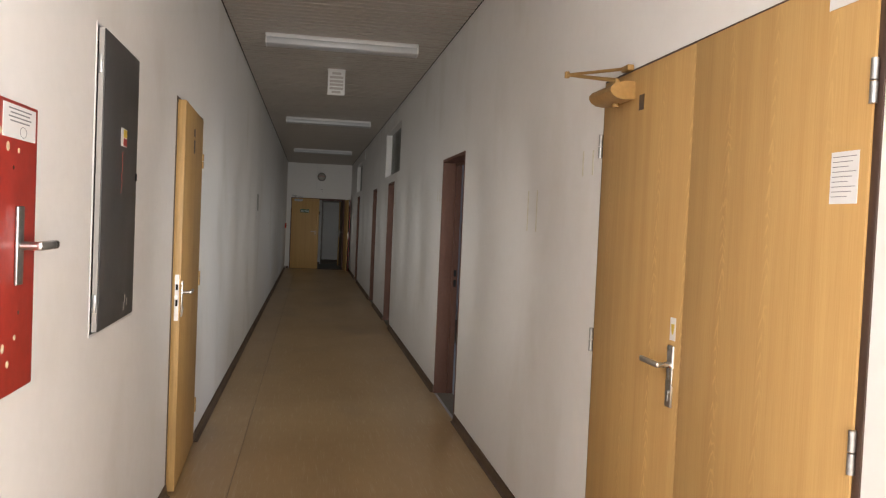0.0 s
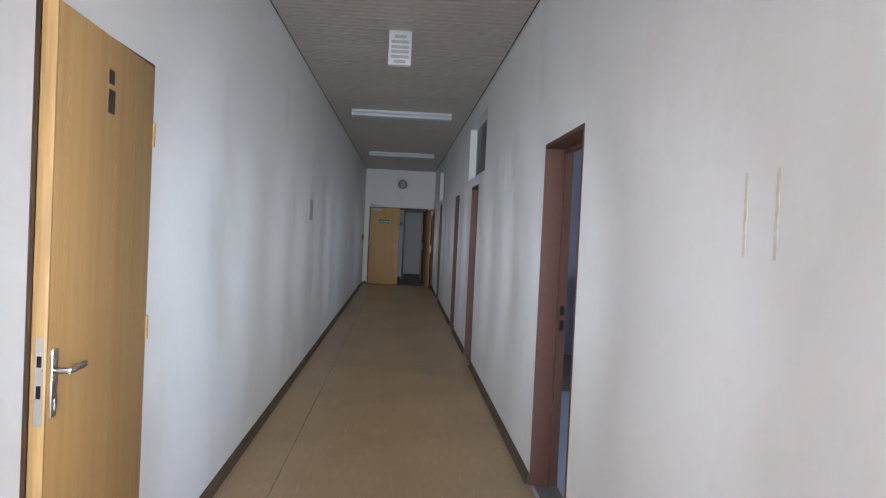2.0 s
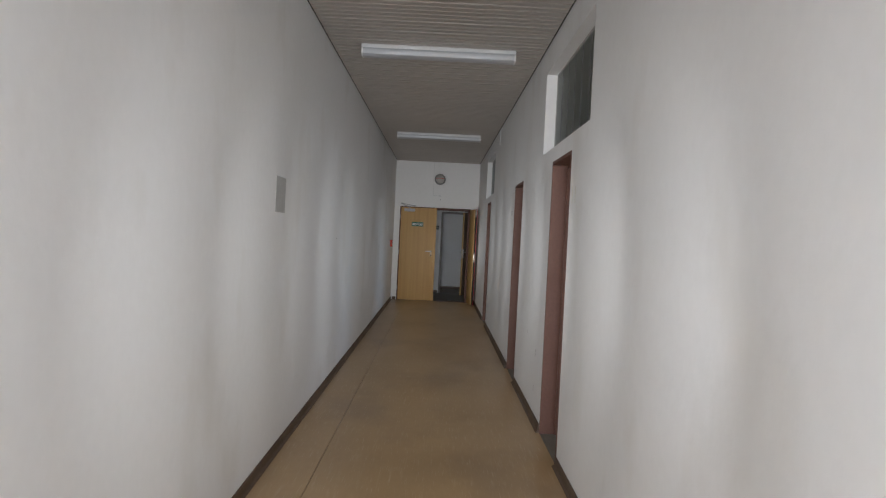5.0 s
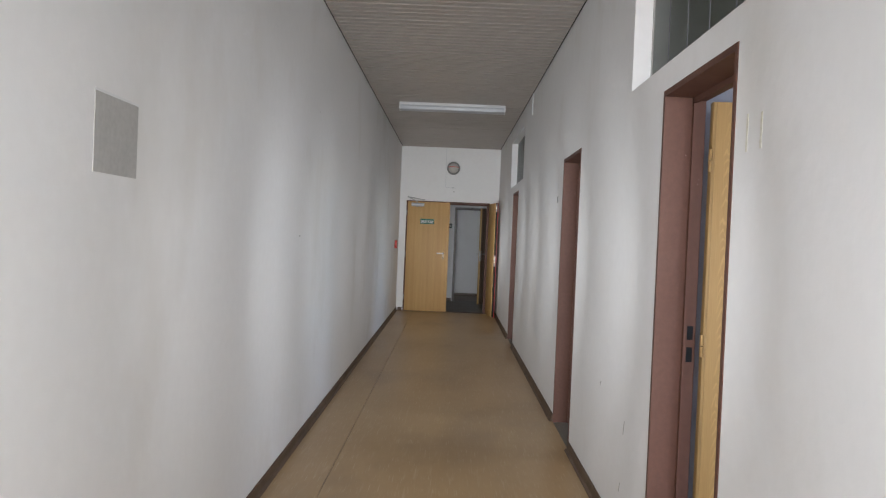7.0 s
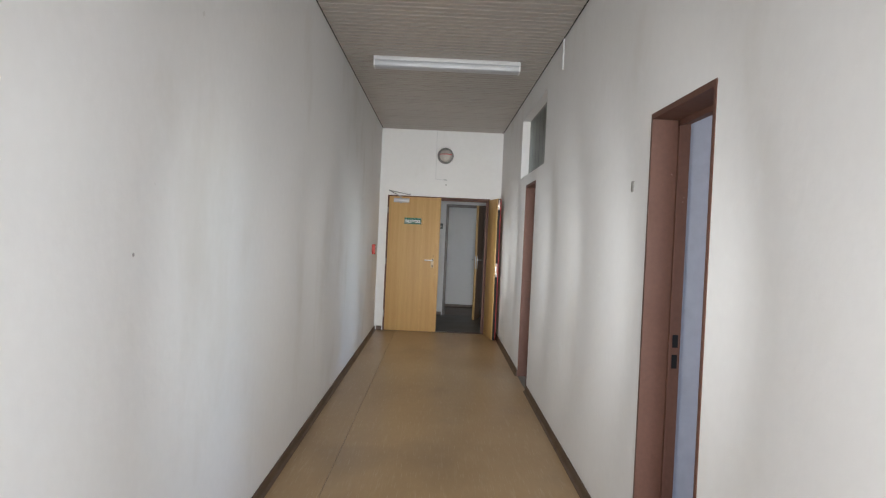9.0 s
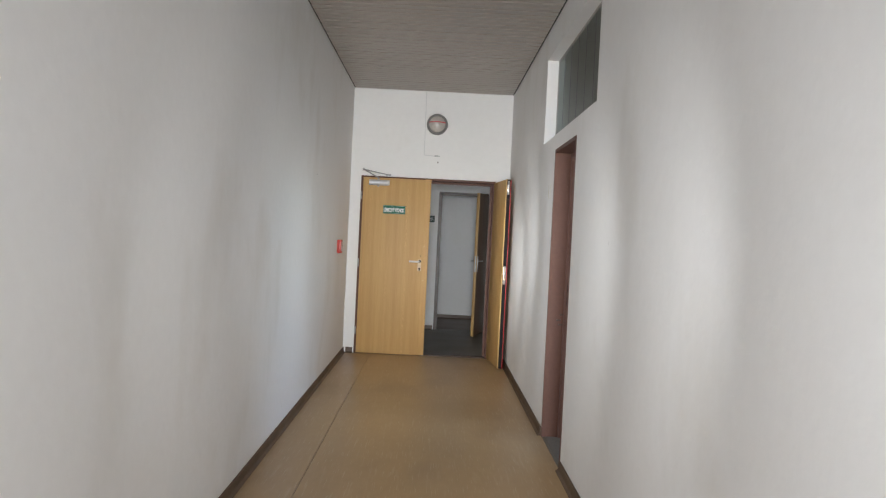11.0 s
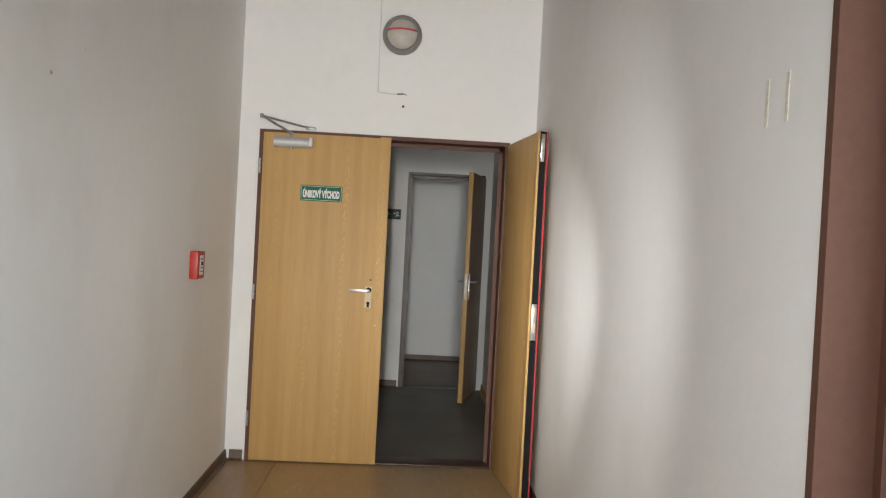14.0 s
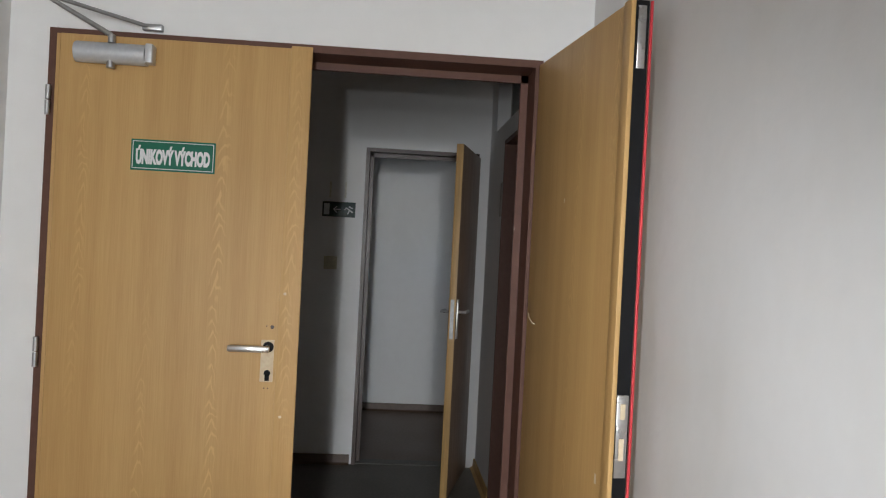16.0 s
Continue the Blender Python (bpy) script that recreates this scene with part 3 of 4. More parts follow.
# oak door in the west wall, ajar towards the corridor
root = thing("door_6", WEST(LEFT_DOOR[0]), "oak veneered door slightly ajar in a dark steel frame", "door", "", "structure")
W = LEFT_DOOR[1] - LEFT_DOOR[0]
part("jamb", one((-0.004, -0.002, 0), (0.025, TW - 0.01, 2.04), 0.002), STEEL_DARK, root)
part("jamb", one((W - 0.025, -0.002, 0), (W + 0.004, TW - 0.01, 2.04), 0.002), STEEL_DARK, root)
part("head", one((-0.004, -0.002, 2.04), (W + 0.004, TW - 0.01, 2.069), 0.002), STEEL_DARK, root)
AJAR = pose(W - 0.012, -0.004, 0, 0, 0, 2.2)
LW = W - 0.045
lf = part("leaf", box(bmesh.new(), (-LW + 0.014, -0.002, 0.01), (0, 0.040, 2.055), 0.0015, AJAR), OAK, root, "oak veneered door leaf")
part("edge_strip", box(bmesh.new(), (-LW, -0.0015, 0.011), (-LW + 0.0135, 0.0395, 2.054), 0.0015, AJAR), PINE_EDGE, lf, "pale pine edge strip")
lp = part("lock_plate", box(bmesh.new(), (-LW - 0.002, 0.006, 0.91), (-LW + 0.001, 0.026, 1.15), 0.0, AJAR), CHROME, lf, "steel lock plate on the edge")
for z0, z1 in ((1.07, 1.10), (0.985, 1.02)):
    part("lock_slot", box(bmesh.new(), (-LW - 0.003, 0.010, z0), (-LW - 0.0015, 0.022, z1), 0.0, AJAR), BLACK, lp)
hd = thing("lever_set", pose(0, 0, 0), "", "")
hd.parent = root
hd.matrix_basis = AJAR
lever(hd, -LW + 0.045, -0.002, 1.055, 1)
for o in list(hd.children):
    o.parent = root
    o.matrix_basis = AJAR
bpy.data.objects.remove(hd)
for z0, z1 in ((1.905, 1.95), (1.812, 1.888)):
    part("sign_hole", box(bmesh.new(), (-0.512, -0.0035, z0), (-0.462 + 0.012 * (z1 - z0 > 0.06), -0.0015, z1), 0.0, AJAR), STEEL_DARK, lf, "dark mark of a removed sign")
for z in (1.80, 1.06, 0.25):
    hinge(root, W - 0.004, -0.006, z, BRASS)

# end double door: one leaf closed, one swung into the corridor
root = thing("door_7", pose(-0.70, YE, 0), "oak veneered double door with one leaf open", "door", "", "structure")
W = 1.51
frame_parts(root, 0.0, W, HEAD, -0.006, TW, STEEL_BROWN)
lf = leaf(root, 0.020, 0.745, -0.022, 0.020, 2.000)
part("cover_strip", one((0.725, -0.034, 0.012), (0.790, -0.0225, 2.005), 0.002), OAK, root, "oak cover strip on the closing edge")
part("edge_core", one((0.746, -0.022, 0.012), (0.770, 0.020, 2.0)), STEEL_DARK, root)
for z in (1.795, 1.03, 0.26):
    hinge(root, 0.002, -0.022, z)
closer(root, 0.088, 0.295, -0.022, 1.945, (0.03, -0.165, 2.075), (0.30, -0.014, 2.035), SILVER, DULL_METAL)
part("closer_cap", one((0.2955, -0.072, 1.916), (0.318, -0.026, 1.974), 0.004), SILVER, root)
sign = part("escape_sign", one((0.256, -0.0262, 1.597), (0.509, -0.0225, 1.692), 0.001), GREEN, root, "green escape route sign with white letters")
rim = boxes(((0.261, -0.0270, 1.6845), (0.504, -0.0260, 1.6865)), ((0.261, -0.0270, 1.6025), (0.504, -0.0260, 1.6045)),
            ((0.261, -0.0270, 1.6050), (0.263, -0.0260, 1.684)), ((0.502, -0.0270, 1.6050), (0.504, -0.0260, 1.684)))
part("sign_rim", rim, PAPER, sign)
fc = bpy.data.curves.new("letters", "FONT")
fc.body, fc.align_x, fc.align_y, fc.size, fc.extrude, fc.offset = "ÚNIKOVÝ VÝCHOD", "CENTER", "CENTER", 0.062, 0.0004, 0.0038
fo = new("letters", fc)
bpy.context.view_layer.update()
lm = bpy.data.meshes.new_from_object(fo.evaluated_get(bpy.context.evaluated_depsgraph_get()))
bpy.data.objects.remove(fo)
xs = [v.co.x for v in lm.vertices]
zs = [v.co.y for v in lm.vertices]
sx, sz = 0.222 / (max(xs) - min(xs)), 0.058 / (max(zs) - min(zs))
for v in lm.vertices:
    x, y, z = v.co
    v.co = (0.3825 + (x - (max(xs) + min(xs)) / 2) * sx, -0.0268 - z, 1.6445 + (y - (max(zs) + min(zs)) / 2) * sz)
lm.materials.clear()
lm.materials.append(PAPER)
letters = new("letters", lm)
letters.parent = sign
tagged(letters, "white sign lettering")
# stripped lock: bare patch, loose lever, dark cylinder hole
plate = part("lock_patch", one((0.676, -0.0245, 0.965), (0.716, -0.0222, 1.095), 0.001), CHIP, root, "bare wood patch where the plate was")
bm = rod(bmesh.new(), (0.697, -0.022, 1.07), (0.697, -0.062, 1.07), 0.010)
box(bm, (0.580, -0.070, 1.06), (0.708, -0.054, 1.080), 0.006)
part("handle", bm, CHROME, root, "grey metal lever handle")
part("lock_hole", rod(bmesh.new(), (0.698, -0.0235, 1.073), (0.698, -0.0262, 1.073), 0.017), BLACK, plate)
bm = rod(bmesh.new(), (0.698, -0.0235, 0.992), (0.698, -0.0262, 0.992), 0.010)
box(bm, (0.691, -0.0262, 0.968), (0.705, -0.0235, 0.990), 0.001)
part("lock_hole", bm, BLACK, plate)
for u, z, r in ((0.707, 1.135, 0.006), (0.690, 1.137, 0.002), (0.690, 0.945, 0.002), (0.702, 0.945, 0.002)):
    part("screw_hole", rod(bmesh.new(), (u, -0.0215, z), (u, -0.0232, z), r, sides=8), STEEL_DARK, root)
for u, z in ((0.742, 1.24), (0.745, 0.86)):
    part("chip", rod(bmesh.new(), (u, -0.0335, z), (u, -0.0345, z), 0.006, 0.004, sides=7), CHIP, root, "small chip in the veneer")
# open leaf
OPEN = pose(W - 0.008, -0.020, 0, 0, 0, 96.6)
RW = 0.70
rl = part("leaf", box(bmesh.new(), (-RW, -0.040, 0.012), (0, 0.0, 2.0), 0.0015, OPEN), OAK, root, "open oak veneered door leaf")
part("edge_lip", box(bmesh.new(), (-RW - 0.012, -0.002, 0.014), (-RW + 0.03, 0.010, 1.998), 0.002, OPEN), OAK, rl)
part("edge_strip", box(bmesh.new(), (-RW - 0.004, -0.038, 0.014), (-RW - 0.0005, -0.0022, 1.998), 0.0, OPEN), BLACK, rl, "black edge strip")
part("fire_seal", box(bmesh.new(), (-RW - 0.006, -0.047, 0.014), (-RW - 0.001, -0.040, 1.998), 0.001, OPEN), SEAL, rl, "thin red sealing strip")
part("flush_bolt", box(bmesh.new(), (-RW - 0.008, -0.030, 1.84), (-RW - 0.0045, -0.010, 1.985), 0.001, OPEN), CHROME, rl, "steel flush bolt")
part("strike_plate", box(bmesh.new(), (-RW - 0.008, -0.034, 0.90), (-RW - 0.0045, -0.006, 1.09), 0.001, OPEN), CHROME, rl, "worn steel strike plate")
for z0, z1 in ((1.035, 1.07), (0.94, 0.99)):
    part("strike_slot", box(bmesh.new(), (-RW - 0.0095, -0.026, z0), (-RW - 0.0075, -0.014, z1), 0.0, OPEN), CHIP, rl)
for u, z, r in ((-0.62, 0.86, 0.008), (-0.30, 1.55, 0.004)):
    part("chip", box(bmesh.new(), (u, 0.0, z), (u + r, 0.0012, z + r * 3), 0.0, OPEN), CHIP, rl)
bm = bmesh.new()
pts = [(-0.02, 0.003, 1.215), (-0.06, 0.012, 1.205), (-0.09, 0.010, 1.190), (-0.12, 0.014, 1.192)]
for p, q in zip(pts, pts[1:]):
    rod(bm, OPEN @ Vector(p), OPEN @ Vector(q), 0.0022, sides=6)
part("string", bm, CHIP, root, "loose piece of pale string")
part("sill", one((0.02, 0.0, 0.0), (W - 0.02, TW, 0.012), 0.003), STEEL_DARK, root, "dark door sill")

# lobby: door in the far wall, open, and the closed side door
root = thing("door_8", pose(0.20, VY, 0), "dark steel door frame with a brown door open", "door", "", "structure")
frame_parts(root, 0.0, 0.71, HEAD, -0.006, 0.12, STEEL_DARK)
M8 = pose(0.685, -0.012, 0, 0, 0, 75)
lf = part("leaf", box(bmesh.new(), (-0.655, -0.040, 0.01), (0, 0.0, 1.99), 0.0015, M8), WALNUT, root, "dark brown door leaf standing open")
part("edge_strip", box(bmesh.new(), (-0.668, -0.0395, 0.011), (-0.6555, -0.0005, 1.989), 0.001, M8), PINE_EDGE, lf, "pale pine edge strip")
part("lock_plate", box(bmesh.new(), (-0.670, -0.030, 0.90), (-0.6675, -0.010, 1.12), 0.0, M8), DULL_METAL, lf)
for side, d in ((1, 0.0), (-1, -0.040)):
    part("plate", box(bmesh.new(), (-0.645, min(d, d + side * 0.007), 0.90), (-0.605, max(d, d + side * 0.007), 1.12), 0.002, M8), CHROME, lf, "metal lock plate")
    bm = rod(bmesh.new(), M8 @ Vector((-0.625, d, 1.05)), M8 @ Vector((-0.625, d + side * 0.05, 1.05)), 0.009)
    box(bm, (-0.633, min(d + side * 0.04, d + side * 0.055), 1.041), (-0.515, max(d + side * 0.04, d + side * 0.055), 1.059), 0.005, M8)
    part("handle", bm, CHROME, lf, "metal lever handle")
root = thing("door_9", pose(VX, 22.84, 0, 0, 0, -90), "closed dark brown lobby door in a steel frame", "door", "", "structure")
frame_parts(root, 0.0, 0.84, HEAD, -0.006, 0.14, STEEL_BROWN)
part("leaf", one((0.03, 0.10, 0.008), (0.81, 0.138, 1.98), 0.0015), WALNUT, root, "dark brown door leaf")
part("door_sign", one((-0.135, -0.004, 1.60), (-0.06, 0.0, 1.79), 0.001), GREY_PAPER, root, "grey door plate beside the frame")


# ---- channel glass above the doorways ----
def transom(name, m, width, z0, z1, depth):
    root = thing(name, m, "high strip of greenish ribbed channel glass", "window", "channel glass strips", "structure")
    d = depth
    part("window_frame", boxes(((0.0, d, z0), (width, d + 0.03, z0 + 0.016)), ((0.0, d, z1 - 0.016), (width, d + 0.03, z1)),
                               ((0.0, d, z0 + 0.016), (0.016, d + 0.03, z1 - 0.016)), ((width - 0.016, d, z0 + 0.016), (width, d + 0.03, z1 - 0.016))), GREY_PAPER, root, "grey mortar edge round the glass", False)
    k = max(1, round((width - 0.04) / 0.262))
    step = (width - 0.04) / k
    for i in range(k):
        a = 0.02 + i * step
        b = a + step - 0.012
        ring = [(a, d + 0.004), (b, d + 0.004), (b, d + 0.040), (b - 0.006, d + 0.040), (b - 0.006, d + 0.011), (a + 0.006, d + 0.011), (a + 0.006, d + 0.040), (a, d + 0.040)]
        part("glass_channel", prism(ring, "z", z0 + 0.017, z1 - 0.017), CHANNEL_GLASS, root, "", False)
        part("joint", one((b + 0.001, d + 0.003, z0 + 0.017), (b + 0.011, d + 0.038, z1 - 0.017)), INK, root, "", False)


for name, (a, b) in TRANSOMS.items():
    transom(name, EAST(b), b - a, TZ[0], TZ[1], 0.085)
transom("window_3", pose(VX, 23.28, 0, 0, 0, -90), 1.78, 2.13, 2.75, 0.08)


# ---- things in the corridor ----
def luminaire(y):
    root = thing("ceiling_light", pose(0.082, y, ZC), "unlit white fluorescent ceiling light with a long diffuser", "ceiling light", "corridor ceiling lights")
    part("housing", one((-0.645, -0.085, -0.030), (0.645, 0.085, 0.004), 0.006), WHITE, root, "white metal housing")
    ring = [(-0.075, -0.030), (-0.080, -0.050), (-0.070, -0.078), (-0.045, -0.090), (0.045, -0.090), (0.070, -0.078), (0.080, -0.050), (0.075, -0.030)]
    part("diffuser", prism(ring, "x", -0.632, 0.632), DIFFUSER, root, "glossy white diffuser")
    for a in (-0.645, 0.6325):
        part("end_cap", prism([(u * 1.05, v * 1.02) for u, v in ring], "x", a, a + 0.0125), WHITE, root, "white end cap")
    return root


first = luminaire(5.21)
for y in (-0.3, 10.73, 16.31):
    copy_thing(first, pose(0.082, y, ZC))

# loudspeaker panel hanging from the ceiling
root = thing("speaker_box", pose(0.072, 6.54, ZC), "white plastic panel with grey grille slots under the ceiling", "loudspeaker")
part("body", one((-0.088, -0.02, -0.262), (0.088, 0.045, 0.002), 0.006), WHITE, root)
for wd, z in ((0.045, -0.045), (0.068, -0.085), (0.068, -0.125), (0.068, -0.160), (0.068, -0.198), (0.045, -0.235)):
    part("grille", one((-wd, -0.0225, z - 0.012), (wd, -0.0195, z + 0.012)), GREY_PAPER, root, "grey grille slot")
# added plate, shaped after the shade on the ceiling behind the panel
part("mounting_plate", one((-0.10, 0.045, -0.012), (0.10, 0.30, 0.002), 0.003), LAMELLA, root, "beige plate standing in for the panel's shade on the ceiling")

# hydrant cabinet
root = thing("hydrant_cabinet", pose(XL, -0.105, 1.06, 0, 0, 90), "red enamelled steel hydrant cabinet with a lever lock", "cabinet")
part("body", one((-0.14, -0.022, -0.01), (0.525, 0.0, 0.645), 0.004), RED, root)
part("wall_patch", one((-0.14, -0.0016, 0.055), (0.672, 0.0, 0.738)), PLASTER, root, "thin raised patch on the wall behind, offset from the cabinet")
dr = part("door", one((-0.13, -0.040, -0.012), (0.520, -0.0225, 0.648), 0.004), RED, root, "red steel door with chipped paint")
pl = part("plate", one((0.385, -0.048, 0.235), (0.425, -0.0402, 0.415), 0.003), DULL_METAL, root, "dull metal lock plate")
bm = rod(bmesh.new(), (0.405, -0.045, 0.325), (0.405, -0.088, 0.325), 0.010)
box(bm, (0.395, -0.096, 0.315), (0.525, -0.080, 0.336), 0.006)
part("handle", bm, CHROME, root, "metal lever handle")
st = part("inspection_sticker", one((0.300, -0.0412, 0.565), (0.500, -0.0402, 0.639)), PAPER, root, "white inspection sticker with a round stamp")
for i in range(4):
    part("print_line", one((0.33 + 0.01 * (i % 2), -0.0417, 0.628 - i * 0.009), (0.47 - 0.012 * (i % 2), -0.0413, 0.631 - i * 0.009)), INK, st)
bm = bmesh.new()
for k in range(20):
    a, b = k * math.tau / 20, (k + 1) * math.tau / 20
    rod(bm, (0.42 + 0.020 * math.cos(a), -0.0414, 0.582 + 0.012 * math.sin(a)), (0.42 + 0.020 * math.cos(b), -0.0414, 0.582 + 0.012 * math.sin(b)), 0.0008, sides=4)
part("stamp", bm, INK, st)
for u, z, r in ((0.335, 0.545, 0.012), (0.40, 0.540, 0.007), (0.37, 0.500, 0.006), (0.29, 0.575, 0.009), (0.33, 0.10, 0.012), (0.40, 0.115, 0.008), (0.36, 0.06, 0.010), (0.42, 0.17, 0.006), (0.30, 0.065, 0.012)):
    part("paint_chip", rod(bmesh.new(), (u, -0.0398, z), (u, -0.0408, z), r, r * 0.7, sides=7), CHIP if r > 0.0065 else STEEL_DARK, dr)

# electrical cabinet set in the wall
root = thing("electrical_cabinet", pose(XL, 1.06, 1.065, 0, 0, 90), "dark grey steel electrical cabinet door slightly ajar", "cabinet")
part("surround", boxes(((-0.007, -0.003, -0.008), (0.0, 0.05, 1.008)), ((0.60, -0.003, -0.008), (0.607, 0.05, 1.008)), ((0.0, -0.003, 1.0), (0.60, 0.05, 1.008)), ((0.0, -0.003, -0.008), (0.60, 0.05, 0.0))), WHITE, root, "white plaster rim")
part("back_box", one((0.002, 0.06, 0.002), (0.598, 0.14, 0.998)), BLACK, root)
MD = pose(0.592, -0.004, 0, 0, 0, 1.3)
dr = part("door", box(bmesh.new(), (-0.565, -0.004, 0.006), (0, 0.0, 0.996), 0.001, MD), PANEL_GREY, root, "dark grey steel door")
part("door_flange", box(bmesh.new(), (-0.566, 0.0005, 0.006), (-0.563, 0.016, 0.996), 0.0, MD), GREY_PAPER, dr, "bare steel flange")
for z in (0.10, 0.88):
    part("latch", box(bmesh.new(), (-0.576, 0.002, z - 0.03), (-0.5665, 0.016, z + 0.03), 0.002, MD), DULL_METAL, dr)
s = part("warning_sticker", box(bmesh.new(), (-0.300, -0.0052, 0.64), (-0.200, -0.0042, 0.705), 0.0, MD), PAPER, dr, "yellow, red and white warning sticker")
part("sticker_field", box(bmesh.new(), (-0.262, -0.0058, 0.673), (-0.203, -0.0053, 0.702), 0.0, MD), YELLOW, s)
part("sticker_field", box(bmesh.new(), (-0.262, -0.0058, 0.643), (-0.203, -0.0053, 0.670), 0.0, MD), RED, s)
bm = bmesh.new()
strokes = [(-0.262, 0.620), (-0.270, 0.585), (-0.256, 0.560), (-0.274, 0.535), (-0.262, 0.510), (-0.280, 0.470)]
for p, q in zip(strokes, strokes[1:]):
    rod(bm, MD @ Vector((p[0], -0.0043, p[1])), MD @ Vector((q[0], -0.0043, q[1])), 0.0008, sides=5)
part("scrawl", bm, RED, dr, "faded red handwriting")
part("lock", box(bmesh.new(), (-0.026, -0.009, 0.525), (-0.010, -0.0042, 0.555), 0.002, MD), BLACK, dr, "small black cabinet lock")
for u, z in ((-0.16, 0.06), (-0.12, 0.045), (-0.18, 0.035)):
    part("scratch", box(bmesh.new(), (u, -0.0047, z), (u + 0.012, -0.0042, z + 0.03), 0.0, MD), GREY_PAPER, dr)


# taped sign leftovers: pairs of dried glue strips on the east wall
def glue_pair(y, z0, z1, gap, width, short=0.0):
    root = thing("glue_strips", pose(XR, y, z0, 0, 0, -90), "pair of dried yellowish glue strips on white paint", "glue marks", "glue strips")
    h = z1 - z0
    for u, cut in ((-gap / 2, 0.0), (gap / 2, short)):
        k, tall = 9, h - cut
        side = [(random.uniform(-0.0015, 0.0015), tall * i / k) for i in range(k + 1)]
        ring = [(u + width / 2 + a, z) for a, z in side] + [(u - width / 2 + a * 0.6, z) for a, z in side[::-1]]
        part("strip", prism(ring, "y", -0.001, 0.0005), GLUE, root, "", False)


glue_pair(2.245, 1.455, 1.662, 0.16, 0.016)
glue_pair(1.455, 1.697, 1.802, 0.115, 0.016, 0.006)
glue_pair(5.245, 1.668, 1.777, 0.11, 0.014)
glue_pair(8.935, 1.675, 1.785, 0.105, 0.014, 0.01)
glue_pair(17.815, 1.684, 1.784, 0.09, 0.013)

root = thing("wall_socket", pose(XR, 13.01, 1.70, 0, 0, -90), "small grey junction plate on white wall", "wall plate")
part("plate", one((-0.025, -0.003, 0.0), (0.025, 0.0, 0.05), 0.001), GREY_PAPER, root)
part("cover", one((-0.014, -0.0045, 0.011), (0.014, -0.0031, 0.039), 0.0005), DULL_METAL, root)
root = thing("cable_duct", pose(XR, 15.38, 2.77, 0, 0, -90), "short white plastic cable duct under the ceiling", "cable duct")
part("duct", one((-0.012, -0.009, 0.0), (0.012, 0.0, 0.235), 0.002), WHITE, root)
part("lid", one((-0.010, -0.011, 0.002), (0.010, -0.0091, 0.233), 0.0005), WHITE, root)

root = thing("wall_board", pose(XL, 8.79, 1.53, 0, 0, 90), "grey square board stuck on the white wall", "board")
part("board", one((0.0, -0.0018, 0.0), (0.285, 0.0, 0.222)), BOARD, root)
part("torn_edge", one((0.0, -0.0024, 0.217), (0.285, -0.0019, 0.224)), PAPER, root, "torn pale paper edge")

root = thing("fire_call_point", pose(XL, 20.05, 1.150, 0, 0, 90), "red fire alarm call point with a white label", "fire alarm")
part("housing", one((0.0, -0.042, 0.0), (0.125, 0.0, 0.136), 0.006), RED, root)
pn = part("front_label", one((0.030, -0.0435, 0.020), (0.095, -0.0421, 0.116), 0.001), PAPER, root, "white paper label")
for z in (0.034, 0.052, 0.095):
    part("print_line", one((0.04, -0.0441, z), (0.085, -0.0436, z + 0.006)), INK, pn)
part("button", rod(bmesh.new(), (0.0625, -0.0436, 0.076), (0.0625, -0.048, 0.076), 0.010), BLACK, root, "black push button")

# bulkhead lamp on the end wall
root = thing("bulkhead_lamp", pose(0.124, YE, 2.630), "round grey bulkhead lamp with a red stripe", "wall lamp")
bm = bmesh.new()
steps = [(0.0, 0.116), (-0.03, 0.120), (-0.055, 0.114), (-0.062, 0.102), (-0.056, 0.090)]
rings = [[bm.verts.new((r * math.cos(k * math.tau / 40), y, r * math.sin(k * math.tau / 40))) for k in range(40)] for y, r in steps]
for p, q in zip(rings, rings[1:]):
    for k in range(40):
        bm.faces.new((p[k], p[(k + 1) % 40], q[(k + 1) % 40], q[k]))
bmesh.ops.recalc_face_normals(bm, faces=bm.faces)
part("ring", bm, LAMP_RING, root, "grey lamp ring")
bm = bmesh.new()
bmesh.ops.create_uvsphere(bm, u_segments=32, v_segments=16, radius=0.092)
for v in bm.verts:
    v.co.y = -0.050 + min(0.0, v.co.y) * 0.55
gl = part("glass", bm, CUP_GLASS, root, "dusty glass cover")
bm = bmesh.new()
pts = []
for i in range(13):
    x = -0.088 + i * 0.176 / 12
    y = -0.052 - 0.55 * math.sqrt(max(0.0, 0.092 ** 2 - x * x - 0.018 ** 2))
    pts.append((x, y, 0.018 + 0.004 * math.cos(x * 18)))
for p, q in zip(pts, pts[1:]):
    rod(bm, p, q, 0.0055, sides=8)
part("stripe", bm, SEAL, gl, "red stripe")

root = thing("wall_cable", pose(0, YE, 0), "thin white painted cable with a loose end", "cable")
part("cable", rod(rod(bmesh.new(), (-0.008, -0.003, 2.282), (-0.014, -0.003, 2.995), 0.0035, sides=6), (-0.008, -0.003, 2.282), (0.115, -0.003, 2.274), 0.0035, sides=6), WHITE, root)
part("loose_end", rod(rod(bmesh.new(), (0.112, -0.006, 2.276), (0.150, -0.02, 2.276), 0.006, sides=7), (0.150, -0.02, 2.276), (0.168, -0.022, 2.270), 0.003, sides=6), DULL_METAL, root, "bare cable end")
part("wall_plug", rod(bmesh.new(), (0.150, 0.001, 2.203), (0.150, -0.003, 2.203), 0.008, sides=9), STEEL_DARK, root, "dark drill hole plug")

